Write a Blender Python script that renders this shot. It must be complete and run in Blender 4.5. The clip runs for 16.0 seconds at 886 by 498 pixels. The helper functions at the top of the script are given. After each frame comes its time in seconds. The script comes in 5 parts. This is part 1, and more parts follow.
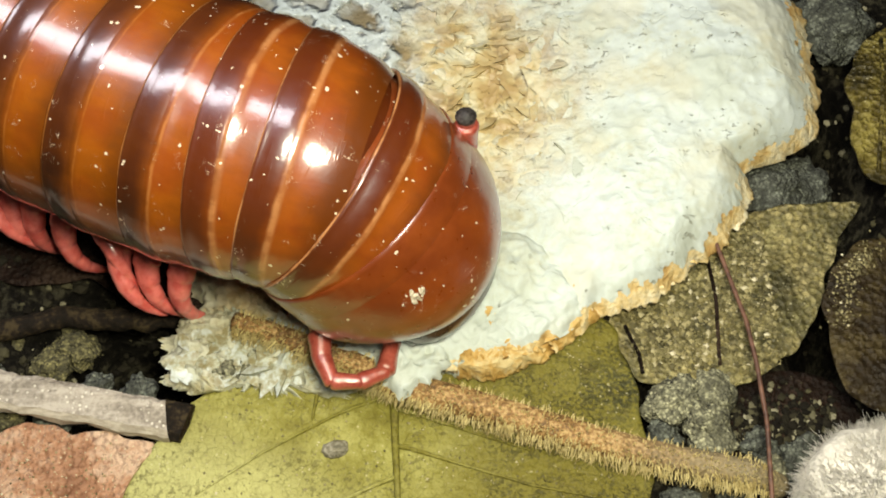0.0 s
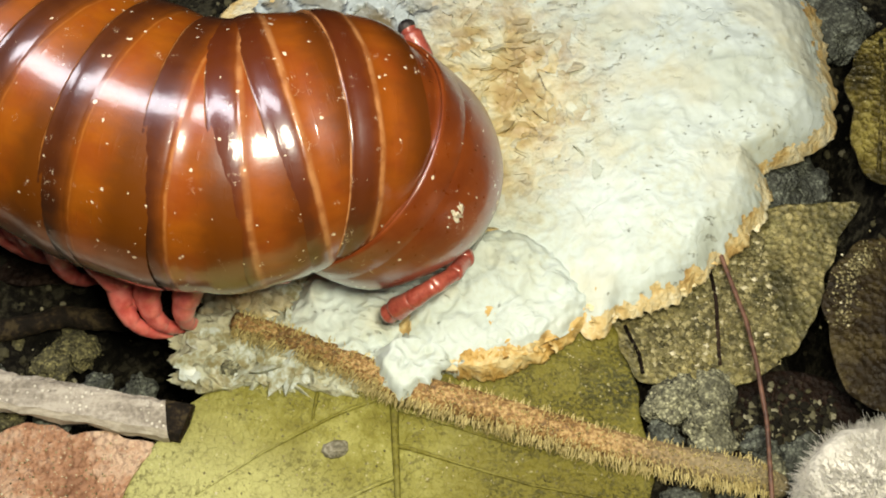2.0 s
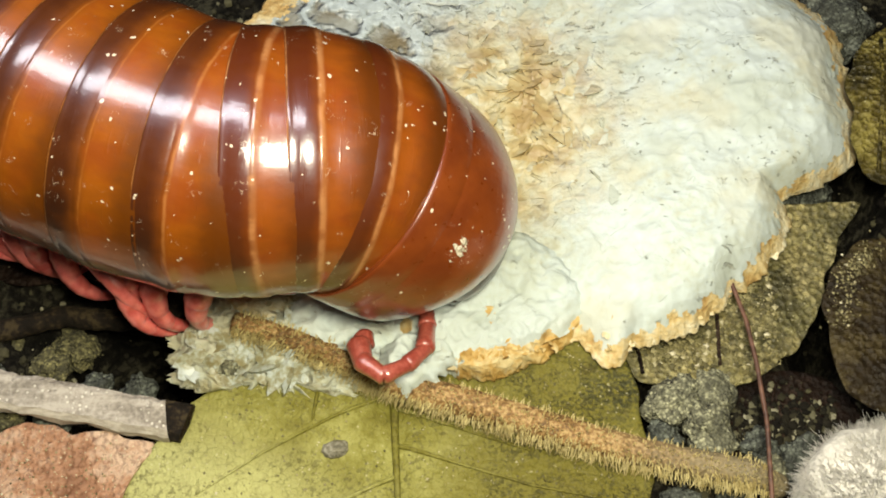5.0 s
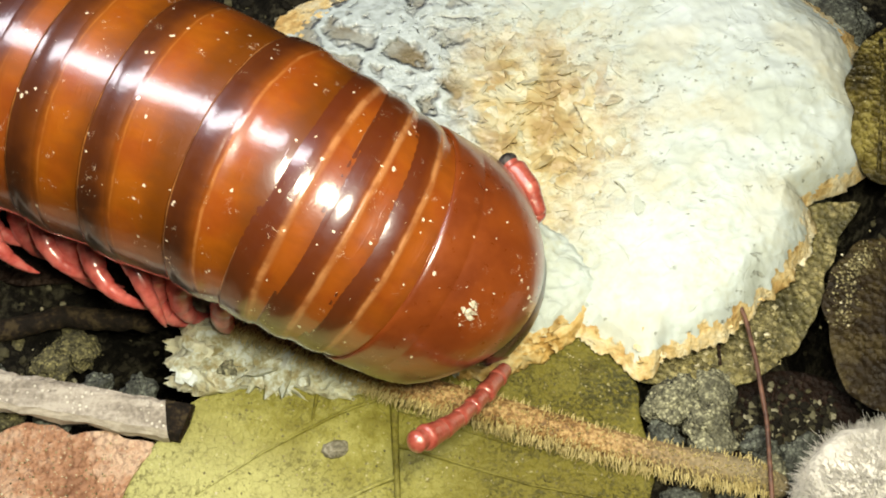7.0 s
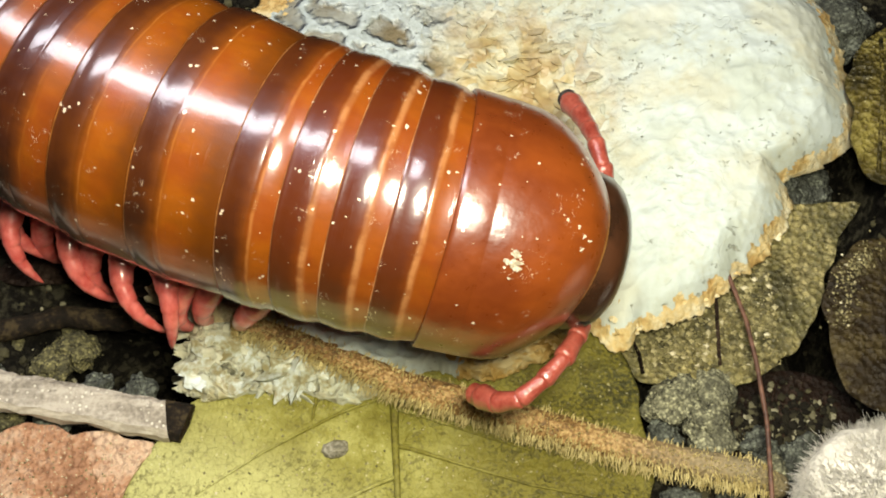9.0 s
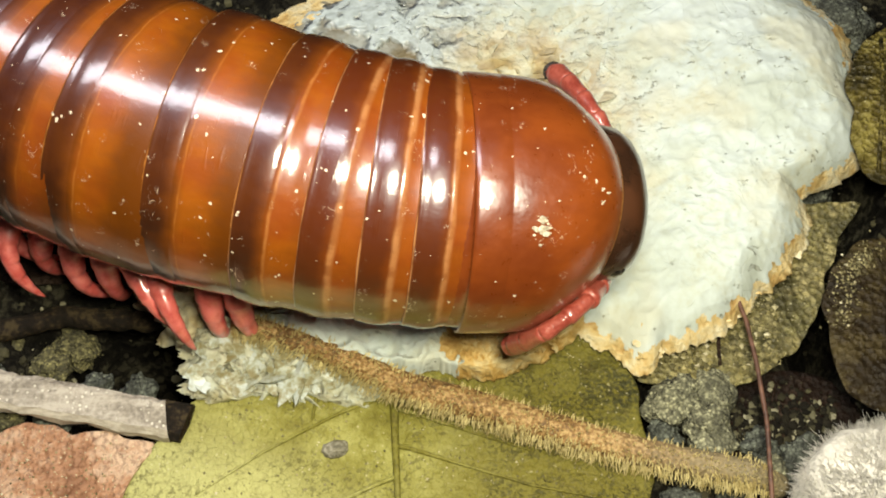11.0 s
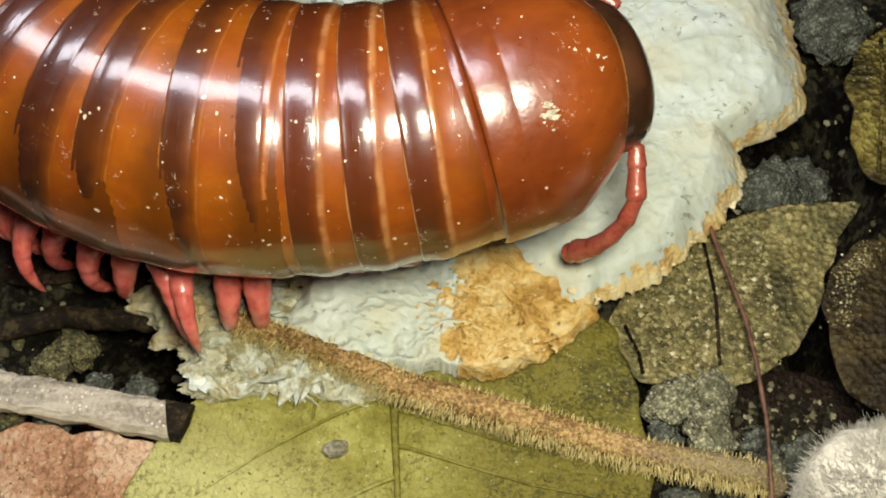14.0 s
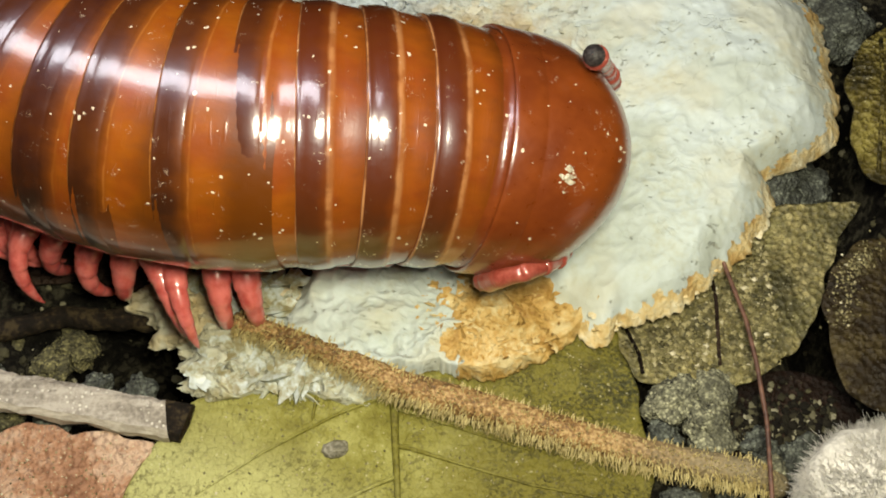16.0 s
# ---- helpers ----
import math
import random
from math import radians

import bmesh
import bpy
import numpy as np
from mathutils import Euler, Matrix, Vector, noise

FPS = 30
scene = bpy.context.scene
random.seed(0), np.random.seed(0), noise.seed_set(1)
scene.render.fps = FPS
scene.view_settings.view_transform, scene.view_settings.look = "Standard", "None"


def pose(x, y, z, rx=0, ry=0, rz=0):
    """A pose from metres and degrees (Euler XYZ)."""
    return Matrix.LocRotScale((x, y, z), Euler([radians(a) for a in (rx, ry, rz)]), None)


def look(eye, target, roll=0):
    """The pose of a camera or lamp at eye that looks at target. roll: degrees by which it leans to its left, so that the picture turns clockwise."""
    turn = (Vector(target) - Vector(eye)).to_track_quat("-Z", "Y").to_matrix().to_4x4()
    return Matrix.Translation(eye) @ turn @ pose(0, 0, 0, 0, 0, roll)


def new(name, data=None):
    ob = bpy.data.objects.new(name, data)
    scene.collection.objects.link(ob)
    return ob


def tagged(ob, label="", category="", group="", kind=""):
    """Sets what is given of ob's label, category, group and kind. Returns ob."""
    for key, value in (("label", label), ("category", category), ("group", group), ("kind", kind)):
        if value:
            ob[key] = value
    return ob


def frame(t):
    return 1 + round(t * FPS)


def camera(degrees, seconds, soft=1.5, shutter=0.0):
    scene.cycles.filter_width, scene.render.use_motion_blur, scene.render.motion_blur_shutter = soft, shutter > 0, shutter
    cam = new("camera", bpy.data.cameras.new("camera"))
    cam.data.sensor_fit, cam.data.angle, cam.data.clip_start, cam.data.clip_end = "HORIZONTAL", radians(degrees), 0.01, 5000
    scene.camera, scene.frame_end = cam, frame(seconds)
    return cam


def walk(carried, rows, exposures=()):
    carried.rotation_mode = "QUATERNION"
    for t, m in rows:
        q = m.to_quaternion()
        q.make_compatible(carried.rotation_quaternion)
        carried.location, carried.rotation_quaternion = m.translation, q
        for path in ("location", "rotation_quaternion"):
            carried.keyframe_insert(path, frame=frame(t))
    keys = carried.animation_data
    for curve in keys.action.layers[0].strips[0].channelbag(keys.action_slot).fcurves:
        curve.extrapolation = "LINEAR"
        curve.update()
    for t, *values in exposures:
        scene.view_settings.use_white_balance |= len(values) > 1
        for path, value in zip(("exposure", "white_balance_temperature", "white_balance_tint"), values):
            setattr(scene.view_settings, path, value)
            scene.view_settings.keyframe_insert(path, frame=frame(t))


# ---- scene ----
MM = 0.001
CAM_POSE = look((0.0, -25.8 * MM, 48.5 * MM), (0.0, 0.0, 0.0))
cam = camera(40.0, 16.0, soft=1.9)
walk(cam, [(0.0, CAM_POSE), (16.0, CAM_POSE)], [(0.0, -0.10), (3.0, -0.22), (4.2, -0.21), (6.5, 0.0), (9.0, 0.0), (11.5, -0.08), (13.0, -0.22), (16.0, -0.31)])

# world and lamps: two small soft lamps close to the lens light the litter at night
world = bpy.data.worlds.new("night")
scene.world = world
world.use_nodes = True
world.node_tree.nodes["Background"].inputs[0].default_value = (0.6, 0.58, 0.52, 1)
world.node_tree.nodes["Background"].inputs[1].default_value = 0.025


def lamp(name, eye, target, sx, sy, watts, colour):
    data = bpy.data.lights.new(name, "AREA")
    data.shape, data.size, data.size_y, data.energy, data.color = "RECTANGLE", sx * MM, sy * MM, watts, colour
    ob = new(name, data)
    ob.matrix_world = look([c * MM for c in eye], [c * MM for c in target])
    return ob


lamp("key_lamp", (5.0, -19.0, 48), (-2, 0, 2), 11, 9, 0.043, (1.0, 0.94, 0.69))
lamp("top_lamp", (-19, 5.5, 60), (-9, 2.7, 4), 12, 46, 0.030, (0.95, 0.93, 0.97))


# ---- materials ----
def ramp(nt, fac, stops):
    n = nt.nodes.new("ShaderNodeValToRGB")
    el = n.color_ramp.elements
    while len(el) < len(stops):
        el.new(0.5)
    for e, (p, c) in zip(el, stops):
        e.position, e.color = p, (*c, 1)
    nt.links.new(fac, n.inputs[0])
    return n.outputs[0]


class Mat:
    """A small builder for procedural materials; lengths in millimetres."""

    def __init__(self, name, rough=0.6, coat=0.0, sss=0.0, sss_mm=0.5, sss_colour=(1.0, 0.5, 0.2), shine=0.5):
        self.m = bpy.data.materials.new(name)
        self.m.use_nodes = True
        self.nt = self.m.node_tree
        self.b = self.nt.nodes["Principled BSDF"]
        i = self.b.inputs
        i["Roughness"].default_value = rough
        i["Specular IOR Level"].default_value = shine
        i["Coat Weight"].default_value = coat
        i["Coat Roughness"].default_value = 0.15
        i["Coat IOR"].default_value = 1.6
        i["Subsurface Weight"].default_value = sss
        i["Subsurface Scale"].default_value = sss_mm * MM
        i["Subsurface Radius"].default_value = sss_colour
        tc = self.nt.nodes.new("ShaderNodeTexCoord")
        mp = self.nt.nodes.new("ShaderNodeMapping")
        mp.inputs["Scale"].default_value = (1000, 1000, 1000)
        self.nt.links.new(tc.outputs["Object"], mp.inputs[0])
        self.co = mp.outputs[0]
        # each object takes its own piece of the patterns
        info = self.nt.nodes.new("ShaderNodeObjectInfo")
        far = self.nt.nodes.new("ShaderNodeMath")
        far.operation = "MULTIPLY"
        far.inputs[1].default_value = 60.0
        self.nt.links.new(info.outputs["Random"], far.inputs[0])
        add = self.nt.nodes.new("ShaderNodeVectorMath")
        self.nt.links.new(self.co, add.inputs[0])
        self.nt.links.new(far.outputs[0], add.inputs[1])
        self.own = add.outputs[0]
        self.height = None

    def noise(self, size, detail=4, rough=0.55, stretch=None, warp=0.0):
        co = self.own
        if stretch:
            mp = self.nt.nodes.new("ShaderNodeMapping")
            mp.inputs["Scale"].default_value = stretch
            self.nt.links.new(co, mp.inputs[0])
            co = mp.outputs[0]
        n = self.nt.nodes.new("ShaderNodeTexNoise")
        n.inputs["Scale"].default_value = 1.0 / size
        n.inputs["Detail"].default_value = detail
        n.inputs["Roughness"].default_value = rough
        n.inputs["Distortion"].default_value = warp
        self.nt.links.new(co, n.inputs["Vector"])
        return n.outputs["Fac"]

    def cells(self, size, feature="F1", rnd=1.0, out="Distance"):
        n = self.nt.nodes.new("ShaderNodeTexVoronoi")
        n.feature = feature
        n.inputs["Scale"].default_value = 1.0 / size
        n.inputs["Randomness"].default_value = rnd
        self.nt.links.new(self.own, n.inputs["Vector"])
        return n.outputs[out]

    def axis(self, which):
        n = self.nt.nodes.new("ShaderNodeSeparateXYZ")
        self.nt.links.new(self.co, n.inputs[0])
        return n.outputs[which]

    def math(self, op, a, b=0.0, c=0.0):
        n = self.nt.nodes.new("ShaderNodeMath")
        n.operation = op
        for k, v in enumerate((a, b, c)):
            if isinstance(v, (int, float)):
                n.inputs[k].default_value = v
            else:
                self.nt.links.new(v, n.inputs[k])
        return n.outputs[0]

    def step(self, v, lo, hi):
        n = self.nt.nodes.new("ShaderNodeMapRange")
        n.interpolation_type = "SMOOTHSTEP"
        n.inputs["From Min"].default_value, n.inputs["From Max"].default_value = lo, hi
        self.nt.links.new(v, n.inputs["Value"])
        return n.outputs[0]

    def ramp(self, fac, *stops):
        return ramp(self.nt, fac, stops)

    def mix(self, fac, a, b, mode="MIX"):
        n = self.nt.nodes.new("ShaderNodeMix")
        n.data_type, n.blend_type = "RGBA", mode
        for v, k in ((fac, 0), (a, 6), (b, 7)):
            if isinstance(v, (int, float)):
                n.inputs[k].default_value = v
            elif isinstance(v, tuple):
                n.inputs[k].default_value = (*v, 1)
            else:
                self.nt.links.new(v, n.inputs[k])
        return n.outputs[2]

    def island(self):
        return self.nt.nodes.new("ShaderNodeNewGeometry").outputs["Random Per Island"]

    def colour(self, c):
        if isinstance(c, tuple):
            self.b.inputs["Base Color"].default_value = (*c, 1)
        else:
            self.nt.links.new(c, self.b.inputs["Base Color"])
        return self

    def rough(self, fac, lo, hi):
        n = self.nt.nodes.new("ShaderNodeMapRange")
        n.inputs["To Min"].default_value, n.inputs["To Max"].default_value = lo, hi
        self.nt.links.new(fac, n.inputs["Value"])
        self.nt.links.new(n.outputs[0], self.b.inputs["Roughness"])
        return self

    def bump(self, fac, mm, coat=False):
        n = self.nt.nodes.new("ShaderNodeBump")
        n.inputs["Strength"].default_value = 1.0
        n.inputs["Distance"].default_value = mm * MM
        self.nt.links.new(fac, n.inputs["Height"])
        if self.height is not None:
            self.nt.links.new(self.height, n.inputs["Normal"])
        self.height = n.outputs[0]
        self.nt.links.new(self.height, self.b.inputs["Normal"])
        if coat:
            self.nt.links.new(self.height, self.b.inputs["Coat Normal"])
        return self


def dirt_specks(m, base, colour=(0.60, 0.50, 0.39)):
    """Cream grains of dust in clusters on the shell, and a few dried trails."""
    d = m.math("ADD", m.cells(0.33), m.math("MULTIPLY", m.math("SUBTRACT", m.noise(0.09, 3), 0.5), 0.45))
    where = m.step(m.noise(1.2, 2), 0.47, 0.66)
    any_size = m.step(m.noise(0.3, 1), 0.42, 0.8)
    near = m.math("LESS_THAN", d, m.math("MULTIPLY", where, m.math("MULTIPLY", any_size, 0.38)))
    # finer dust low on the flanks
    low = m.math("SUBTRACT", 1.0, m.step(m.axis(2), -1.5, 3.0))
    small = m.math("LESS_THAN", m.cells(0.42), m.math("MULTIPLY", m.math("MULTIPLY", low, m.step(m.noise(0.9, 2), 0.50, 0.62)), 0.17))
    near = m.math("MAXIMUM", near, small)
    fine = m.math("LESS_THAN", m.math("ABSOLUTE", m.math("SUBTRACT", m.noise(0.4, 4, warp=0.8), 0.5)), 0.008)
    fine = m.math("MULTIPLY", fine, m.math("MULTIPLY", m.step(m.noise(0.9, 2), 0.60, 0.68), m.step(m.noise(0.16, 2), 0.45, 0.55)))
    return m.mix(m.math("MAXIMUM", near, m.math("MULTIPLY", fine, 0.75)), base, colour)


def shell_material(name, dark, dark_top, orange, gold, rim, band, fade, suture_wide, suture_weight):
    """A glossy ring: gold rim behind, dark band, suture, orange fore part. x runs forward from the rim."""
    m = Mat(name, rough=0.24, coat=1.0, sss=0.0, shine=0.42)
    m.b.inputs["Specular Tint"].default_value = (0.72, 0.78, 1.0, 1.0)
    x = m.math("ADD", m.axis(0), m.math("MULTIPLY", m.math("SUBTRACT", m.noise(1.4, 3), 0.5), 0.22))
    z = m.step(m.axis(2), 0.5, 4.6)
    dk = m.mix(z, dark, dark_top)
    dk = m.mix(m.math("MULTIPLY", m.step(m.noise(1.1, 5), 0.35, 0.7), 0.6), dk, tuple(c * 0.5 + o * 0.20 for c, o in zip(dark_top, orange)))
    streak = m.noise(0.6, 4, stretch=(0.3, 1, 1))
    cloud = m.noise(2.2, 4)
    og = m.mix(m.math("MULTIPLY", m.step(streak, 0.35, 0.7), 0.45), orange, tuple(c * 0.62 for c in orange))
    og = m.mix(m.math("MULTIPLY", m.step(cloud, 0.42, 0.66), 0.6), og, (orange[0] * 0.72, orange[1] * 0.48, orange[2]))
    og = m.mix(m.step(m.math("ADD", x, m.noise(0.8, 3)), band + 0.9, band + 2.4), og, tuple(c * 0.42 for c in orange))
    mid = m.math("ADD", x, m.math("ADD", m.math("MULTIPLY", streak, 0.4), m.math("MULTIPLY", cloud, 0.5)))
    redder = tuple(d * 0.55 + o * 0.38 for d, o in zip(dark_top, orange))
    body = m.mix(m.step(mid, band - fade * 2.6 + 0.45, band + 0.45), dk, redder)
    body = m.mix(m.step(mid, band - fade + 0.45, band + fade * 0.8 + 0.45), body, og)
    worn = m.step(m.noise(0.7, 3), 0.36, 0.60)
    suture = m.math("SUBTRACT", 1.0, m.step(m.math("ABSOLUTE", m.math("SUBTRACT", x, band)), suture_wide * 0.15, suture_wide))
    body = m.mix(m.math("MULTIPLY", suture, m.math("ADD", m.math("MULTIPLY", worn, suture_weight * 0.6), suture_weight * 0.4)), body, gold)
    edge = m.math("MULTIPLY", m.math("SUBTRACT", 1.0, m.step(m.axis(0), rim * 0.6, rim * 1.5)), m.step(m.axis(0), -0.06, -0.02))
    body = m.mix(m.math("MULTIPLY", edge, m.math("ADD", m.math("MULTIPLY", worn, 0.6), 0.3)), body, gold)
    belly = m.math("SUBTRACT", 1.0, m.step(m.axis(2), -3.4, 0.2))
    body = m.mix(m.math("MULTIPLY", belly, 0.75), body, (0.17, 0.10, 0.04))
    m.colour(dirt_specks(m, body))
    # the softer cuticle of the belly hardly shines
    m.nt.links.new(m.step(m.axis(2), -4.4, -1.2), m.b.inputs["Coat Weight"])
    m.rough(m.noise(0.4, 4), 0.24, 0.50)
    m.bump(m.noise(0.9, 3, stretch=(0.5, 1, 1)), 0.014, coat=True)
    m.bump(m.step(m.noise(0.25, 3, stretch=(1.0, 0.15, 0.15)), 0.6, 0.75), 0.006, coat=True)
    m.bump(m.noise(0.12, 3), 0.003, coat=True)
    return m.m


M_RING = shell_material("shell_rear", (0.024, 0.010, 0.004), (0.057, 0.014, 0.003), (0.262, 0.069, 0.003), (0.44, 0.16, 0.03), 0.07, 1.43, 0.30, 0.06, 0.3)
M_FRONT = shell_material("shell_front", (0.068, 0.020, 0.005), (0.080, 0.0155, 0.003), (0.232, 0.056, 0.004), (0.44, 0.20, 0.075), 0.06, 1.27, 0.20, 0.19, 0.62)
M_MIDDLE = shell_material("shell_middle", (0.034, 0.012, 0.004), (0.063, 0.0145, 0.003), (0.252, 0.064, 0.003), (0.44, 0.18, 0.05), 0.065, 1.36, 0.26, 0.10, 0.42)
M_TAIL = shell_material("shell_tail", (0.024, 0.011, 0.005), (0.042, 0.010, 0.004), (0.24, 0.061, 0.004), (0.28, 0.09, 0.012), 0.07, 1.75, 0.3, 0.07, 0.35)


def collum_material():
    m = Mat("shell_collum", rough=0.22, coat=1.0)
    c = m.mix(m.step(m.noise(1.6, 5), 0.35, 0.7), (0.128, 0.025, 0.004), (0.187, 0.040, 0.005))
    c = m.mix(m.step(m.axis(0), 2.0, 5.5), c, (0.245, 0.055, 0.007))
    c = m.mix(m.math("MULTIPLY", m.step(m.noise(0.7, 4, stretch=(0.3, 1, 1)), 0.4, 0.75), 0.4), c, (0.12, 0.022, 0.004))
    belly = m.math("SUBTRACT", 1.0, m.step(m.axis(2), -3.4, -0.4))
    c = m.mix(m.math("MULTIPLY", belly, 0.6), c, (0.16, 0.09, 0.035))
    m.colour(dirt_specks(m, c))
    m.nt.links.new(m.step(m.axis(2), -4.4, -1.2), m.b.inputs["Coat Weight"])
    m.b.inputs["Specular Tint"].default_value = (0.72, 0.78, 1.0, 1.0)
    m.b.inputs["Coat Roughness"].default_value = 0.24
    m.rough(m.noise(0.4, 4), 0.20, 0.42)
    m.bump(m.noise(1.2, 3), 0.04, coat=True)
    m.bump(m.noise(0.12, 3), 0.003, coat=True)
    return m.m


M_COLLUM = collum_material()


def simple(name, stops, size, grain, rough, bump_mm, coat=0.0, sss=0.0, bump_size=None, sss_mm=0.5, stretch=None, sss_colour=(1.0, 0.5, 0.2), shine=0.5):
    m = Mat(name, rough=rough, coat=coat, sss=sss, sss_mm=sss_mm, sss_colour=sss_colour, shine=shine)
    big = m.noise(size, 4, stretch=stretch)
    fine = m.noise(grain, 4, stretch=stretch)
    mixed = m.step(m.math("ADD", m.math("MULTIPLY", big, 0.55), m.math("MULTIPLY", fine, 0.45)), 0.22, 0.78)
    m.colour(m.ramp(mixed, *stops))
    m.rough(fine, max(0.05, rough - 0.12), min(1.0, rough + 0.12))
    m.bump(m.noise(bump_size or grain, 5, stretch=stretch), bump_mm, coat=coat > 0)
    return m


M_HEAD = simple("head_brown", ((0.3, (0.028, 0.012, 0.006)), (0.7, (0.062, 0.023, 0.010))), 3.0, 1.2, 0.3, 0.01, coat=0.6).m
M_RIM = simple("gold_rim", ((0.3, (0.42, 0.17, 0.035)), (0.7, (0.62, 0.3, 0.08))), 0.8, 0.2, 0.3, 0.01, coat=0.6).m
M_LIMB = simple("limb_red", ((0.2, (0.47, 0.075, 0.065)), (0.8, (0.64, 0.16, 0.14))), 0.8, 0.4, 0.38, 0.012, coat=1.0, sss=0.15, sss_mm=0.3).m
M_ANTENNA = simple("antenna_red", ((0.2, (0.22, 0.034, 0.022)), (0.8, (0.36, 0.085, 0.060))), 0.7, 0.15, 0.35, 0.03, coat=1.0).m
M_TIP = simple("antenna_tip", ((0.3, (0.012, 0.010, 0.010)), (0.7, (0.05, 0.042, 0.04))), 0.3, 0.1, 0.55, 0.02, shine=0.3).m
M_EYE = simple("eye_black", ((0.3, (0.008, 0.007, 0.007)), (0.7, (0.02, 0.018, 0.016))), 0.3, 0.1, 0.2, 0.02, coat=0.6).m
M_DUST = simple("dust", ((0.3, (0.28, 0.24, 0.17)), (0.7, (0.58, 0.52, 0.41))), 0.3, 0.1, 0.9, 0.02).m


PALE = ((0.34, (0.42, 0.425, 0.33)), (0.42, (0.47, 0.51, 0.455)), (0.5, (0.495, 0.555, 0.54)), (0.66, (0.545, 0.61, 0.62)))
MOIST = ((0.32, (0.27, 0.22, 0.10)), (0.44, (0.35, 0.33, 0.20)), (0.54, (0.42, 0.44, 0.35)), (0.68, (0.54, 0.58, 0.54)))
SOAKED = ((0.34, (0.32, 0.23, 0.10)), (0.44, (0.46, 0.37, 0.20)), (0.53, (0.54, 0.47, 0.31)), (0.64, (0.63, 0.60, 0.48)))



def bread_material(name, tan_centre=None, stops=PALE, porous=False):
    m = Mat(name, rough=0.75)
    big = m.noise(3.4, 4)
    fine = m.noise(0.35, 5)
    c = m.ramp(m.math("ADD", m.math("MULTIPLY", big, 0.65), m.math("MULTIPLY", fine, 0.35)), *stops)
    # glassy, thinner patches and small grey pits
    glassy = m.step(m.noise(2.8, 3, rough=0.5, stretch=(1, 0.7, 1)), 0.52, 0.64)
    c = m.mix(m.math("MULTIPLY", glassy, 0.75), c, (0.42, 0.465, 0.41))
    # cream and bluish blotches, and faceted torn patches
    cream = m.step(m.noise(4.2, 3, rough=0.5), 0.50, 0.62)
    c = m.mix(m.math("MULTIPLY", cream, 0.5), c, (0.52, 0.505, 0.39))
    facet = m.cells(1.5, out="Color")
    c = m.mix(m.math("MULTIPLY", m.step(facet, 0.35, 0.75), 0.22), c, (0.40, 0.43, 0.38))
    m.bump(m.cells(1.5), 0.09)
    m.bump(facet, 0.04)
    pit = m.math("MULTIPLY", m.step(m.noise(0.55, 4, rough=0.65, stretch=(0.8, 1.4, 1)), 0.62, 0.66), m.step(m.noise(2.6, 2), 0.48, 0.60))
    c = m.mix(m.math("MULTIPLY", pit, 0.5), c, (0.28, 0.27, 0.20))
    m.bump(m.math("SUBTRACT", 1.0, pit), 0.08)
    # torn creases between the flaky layers of the crumb
    ridge = m.math("ABSOLUTE", m.math("SUBTRACT", m.noise(1.9, 3, rough=0.5, warp=0.5), 0.5))
    crease = m.math("MULTIPLY", m.math("SUBTRACT", 1.0, m.step(ridge, 0.003, 0.030)), m.step(m.noise(1.5, 3), 0.50, 0.64))
    c = m.mix(m.math("MULTIPLY", crease, 0.06), c, (0.36, 0.34, 0.25))
    m.bump(m.math("SUBTRACT", 1.0, crease), 0.02)
    if tan_centre:
        # a yellow, moist stain where the animal has been feeding
        g = m.nt.nodes.new("ShaderNodeVectorMath")
        g.operation = "DISTANCE"
        g.inputs[1].default_value = tan_centre
        m.nt.links.new(m.co, g.inputs[0])
        d = m.math("ADD", g.outputs["Value"], m.math("MULTIPLY", m.noise(1.3, 5, rough=0.65), 6.0))
        stain = m.math("SUBTRACT", 1.0, m.step(d, 6.0, 11.5))
        c = m.mix(m.math("MULTIPLY", stain, 0.9), c, m.ramp(m.step(m.noise(1.5, 3, rough=0.5), 0.30, 0.70), (0.10, (0.34, 0.22, 0.065)), (0.45, (0.44, 0.33, 0.135)), (0.75, (0.49, 0.42, 0.235)), (1.0, (0.53, 0.51, 0.37))))
        # grey, open-pored crumb on the side that lies in the damp
        damp = m.math("SUBTRACT", 1.0, m.step(m.math("ADD", m.axis(0), m.math("MULTIPLY", m.noise(2.2, 4), 6.0)), -14.2, -9.8))
        warp = m.nt.nodes.new("ShaderNodeTexNoise")
        warp.inputs["Scale"].default_value = 0.9
        m.nt.links.new(m.co, warp.inputs["Vector"])
        shift = m.nt.nodes.new("ShaderNodeVectorMath")
        shift.operation = "MULTIPLY_ADD"
        shift.inputs[1].default_value = (1.6, 1.6, 1.6)
        m.nt.links.new(warp.outputs["Color"], shift.inputs[0])
        m.nt.links.new(m.co, shift.inputs[2])
        keep, m.own = m.own, shift.outputs[0]
        web = m.step(m.cells(2.1, "DISTANCE_TO_EDGE"), 0.06, 0.25)
        m.own = keep
        pale = m.mix(m.step(fine, 0.3, 0.7), (0.34, 0.385, 0.385), (0.48, 0.54, 0.56))
        c = m.mix(m.math("MULTIPLY", damp, 0.95), c, m.mix(m.math("MULTIPLY", web, m.math("ADD", m.math("MULTIPLY", m.step(big, 0.4, 0.6), 0.5), 0.5)), pale, (0.155, 0.122, 0.066)))
        m.bump(m.math("SUBTRACT", 1.0, m.math("MULTIPLY", damp, web)), 0.30)
        m.rough(m.math("MAXIMUM", damp, m.math("MULTIPLY", stain, 0.75)), 0.75, 0.32)
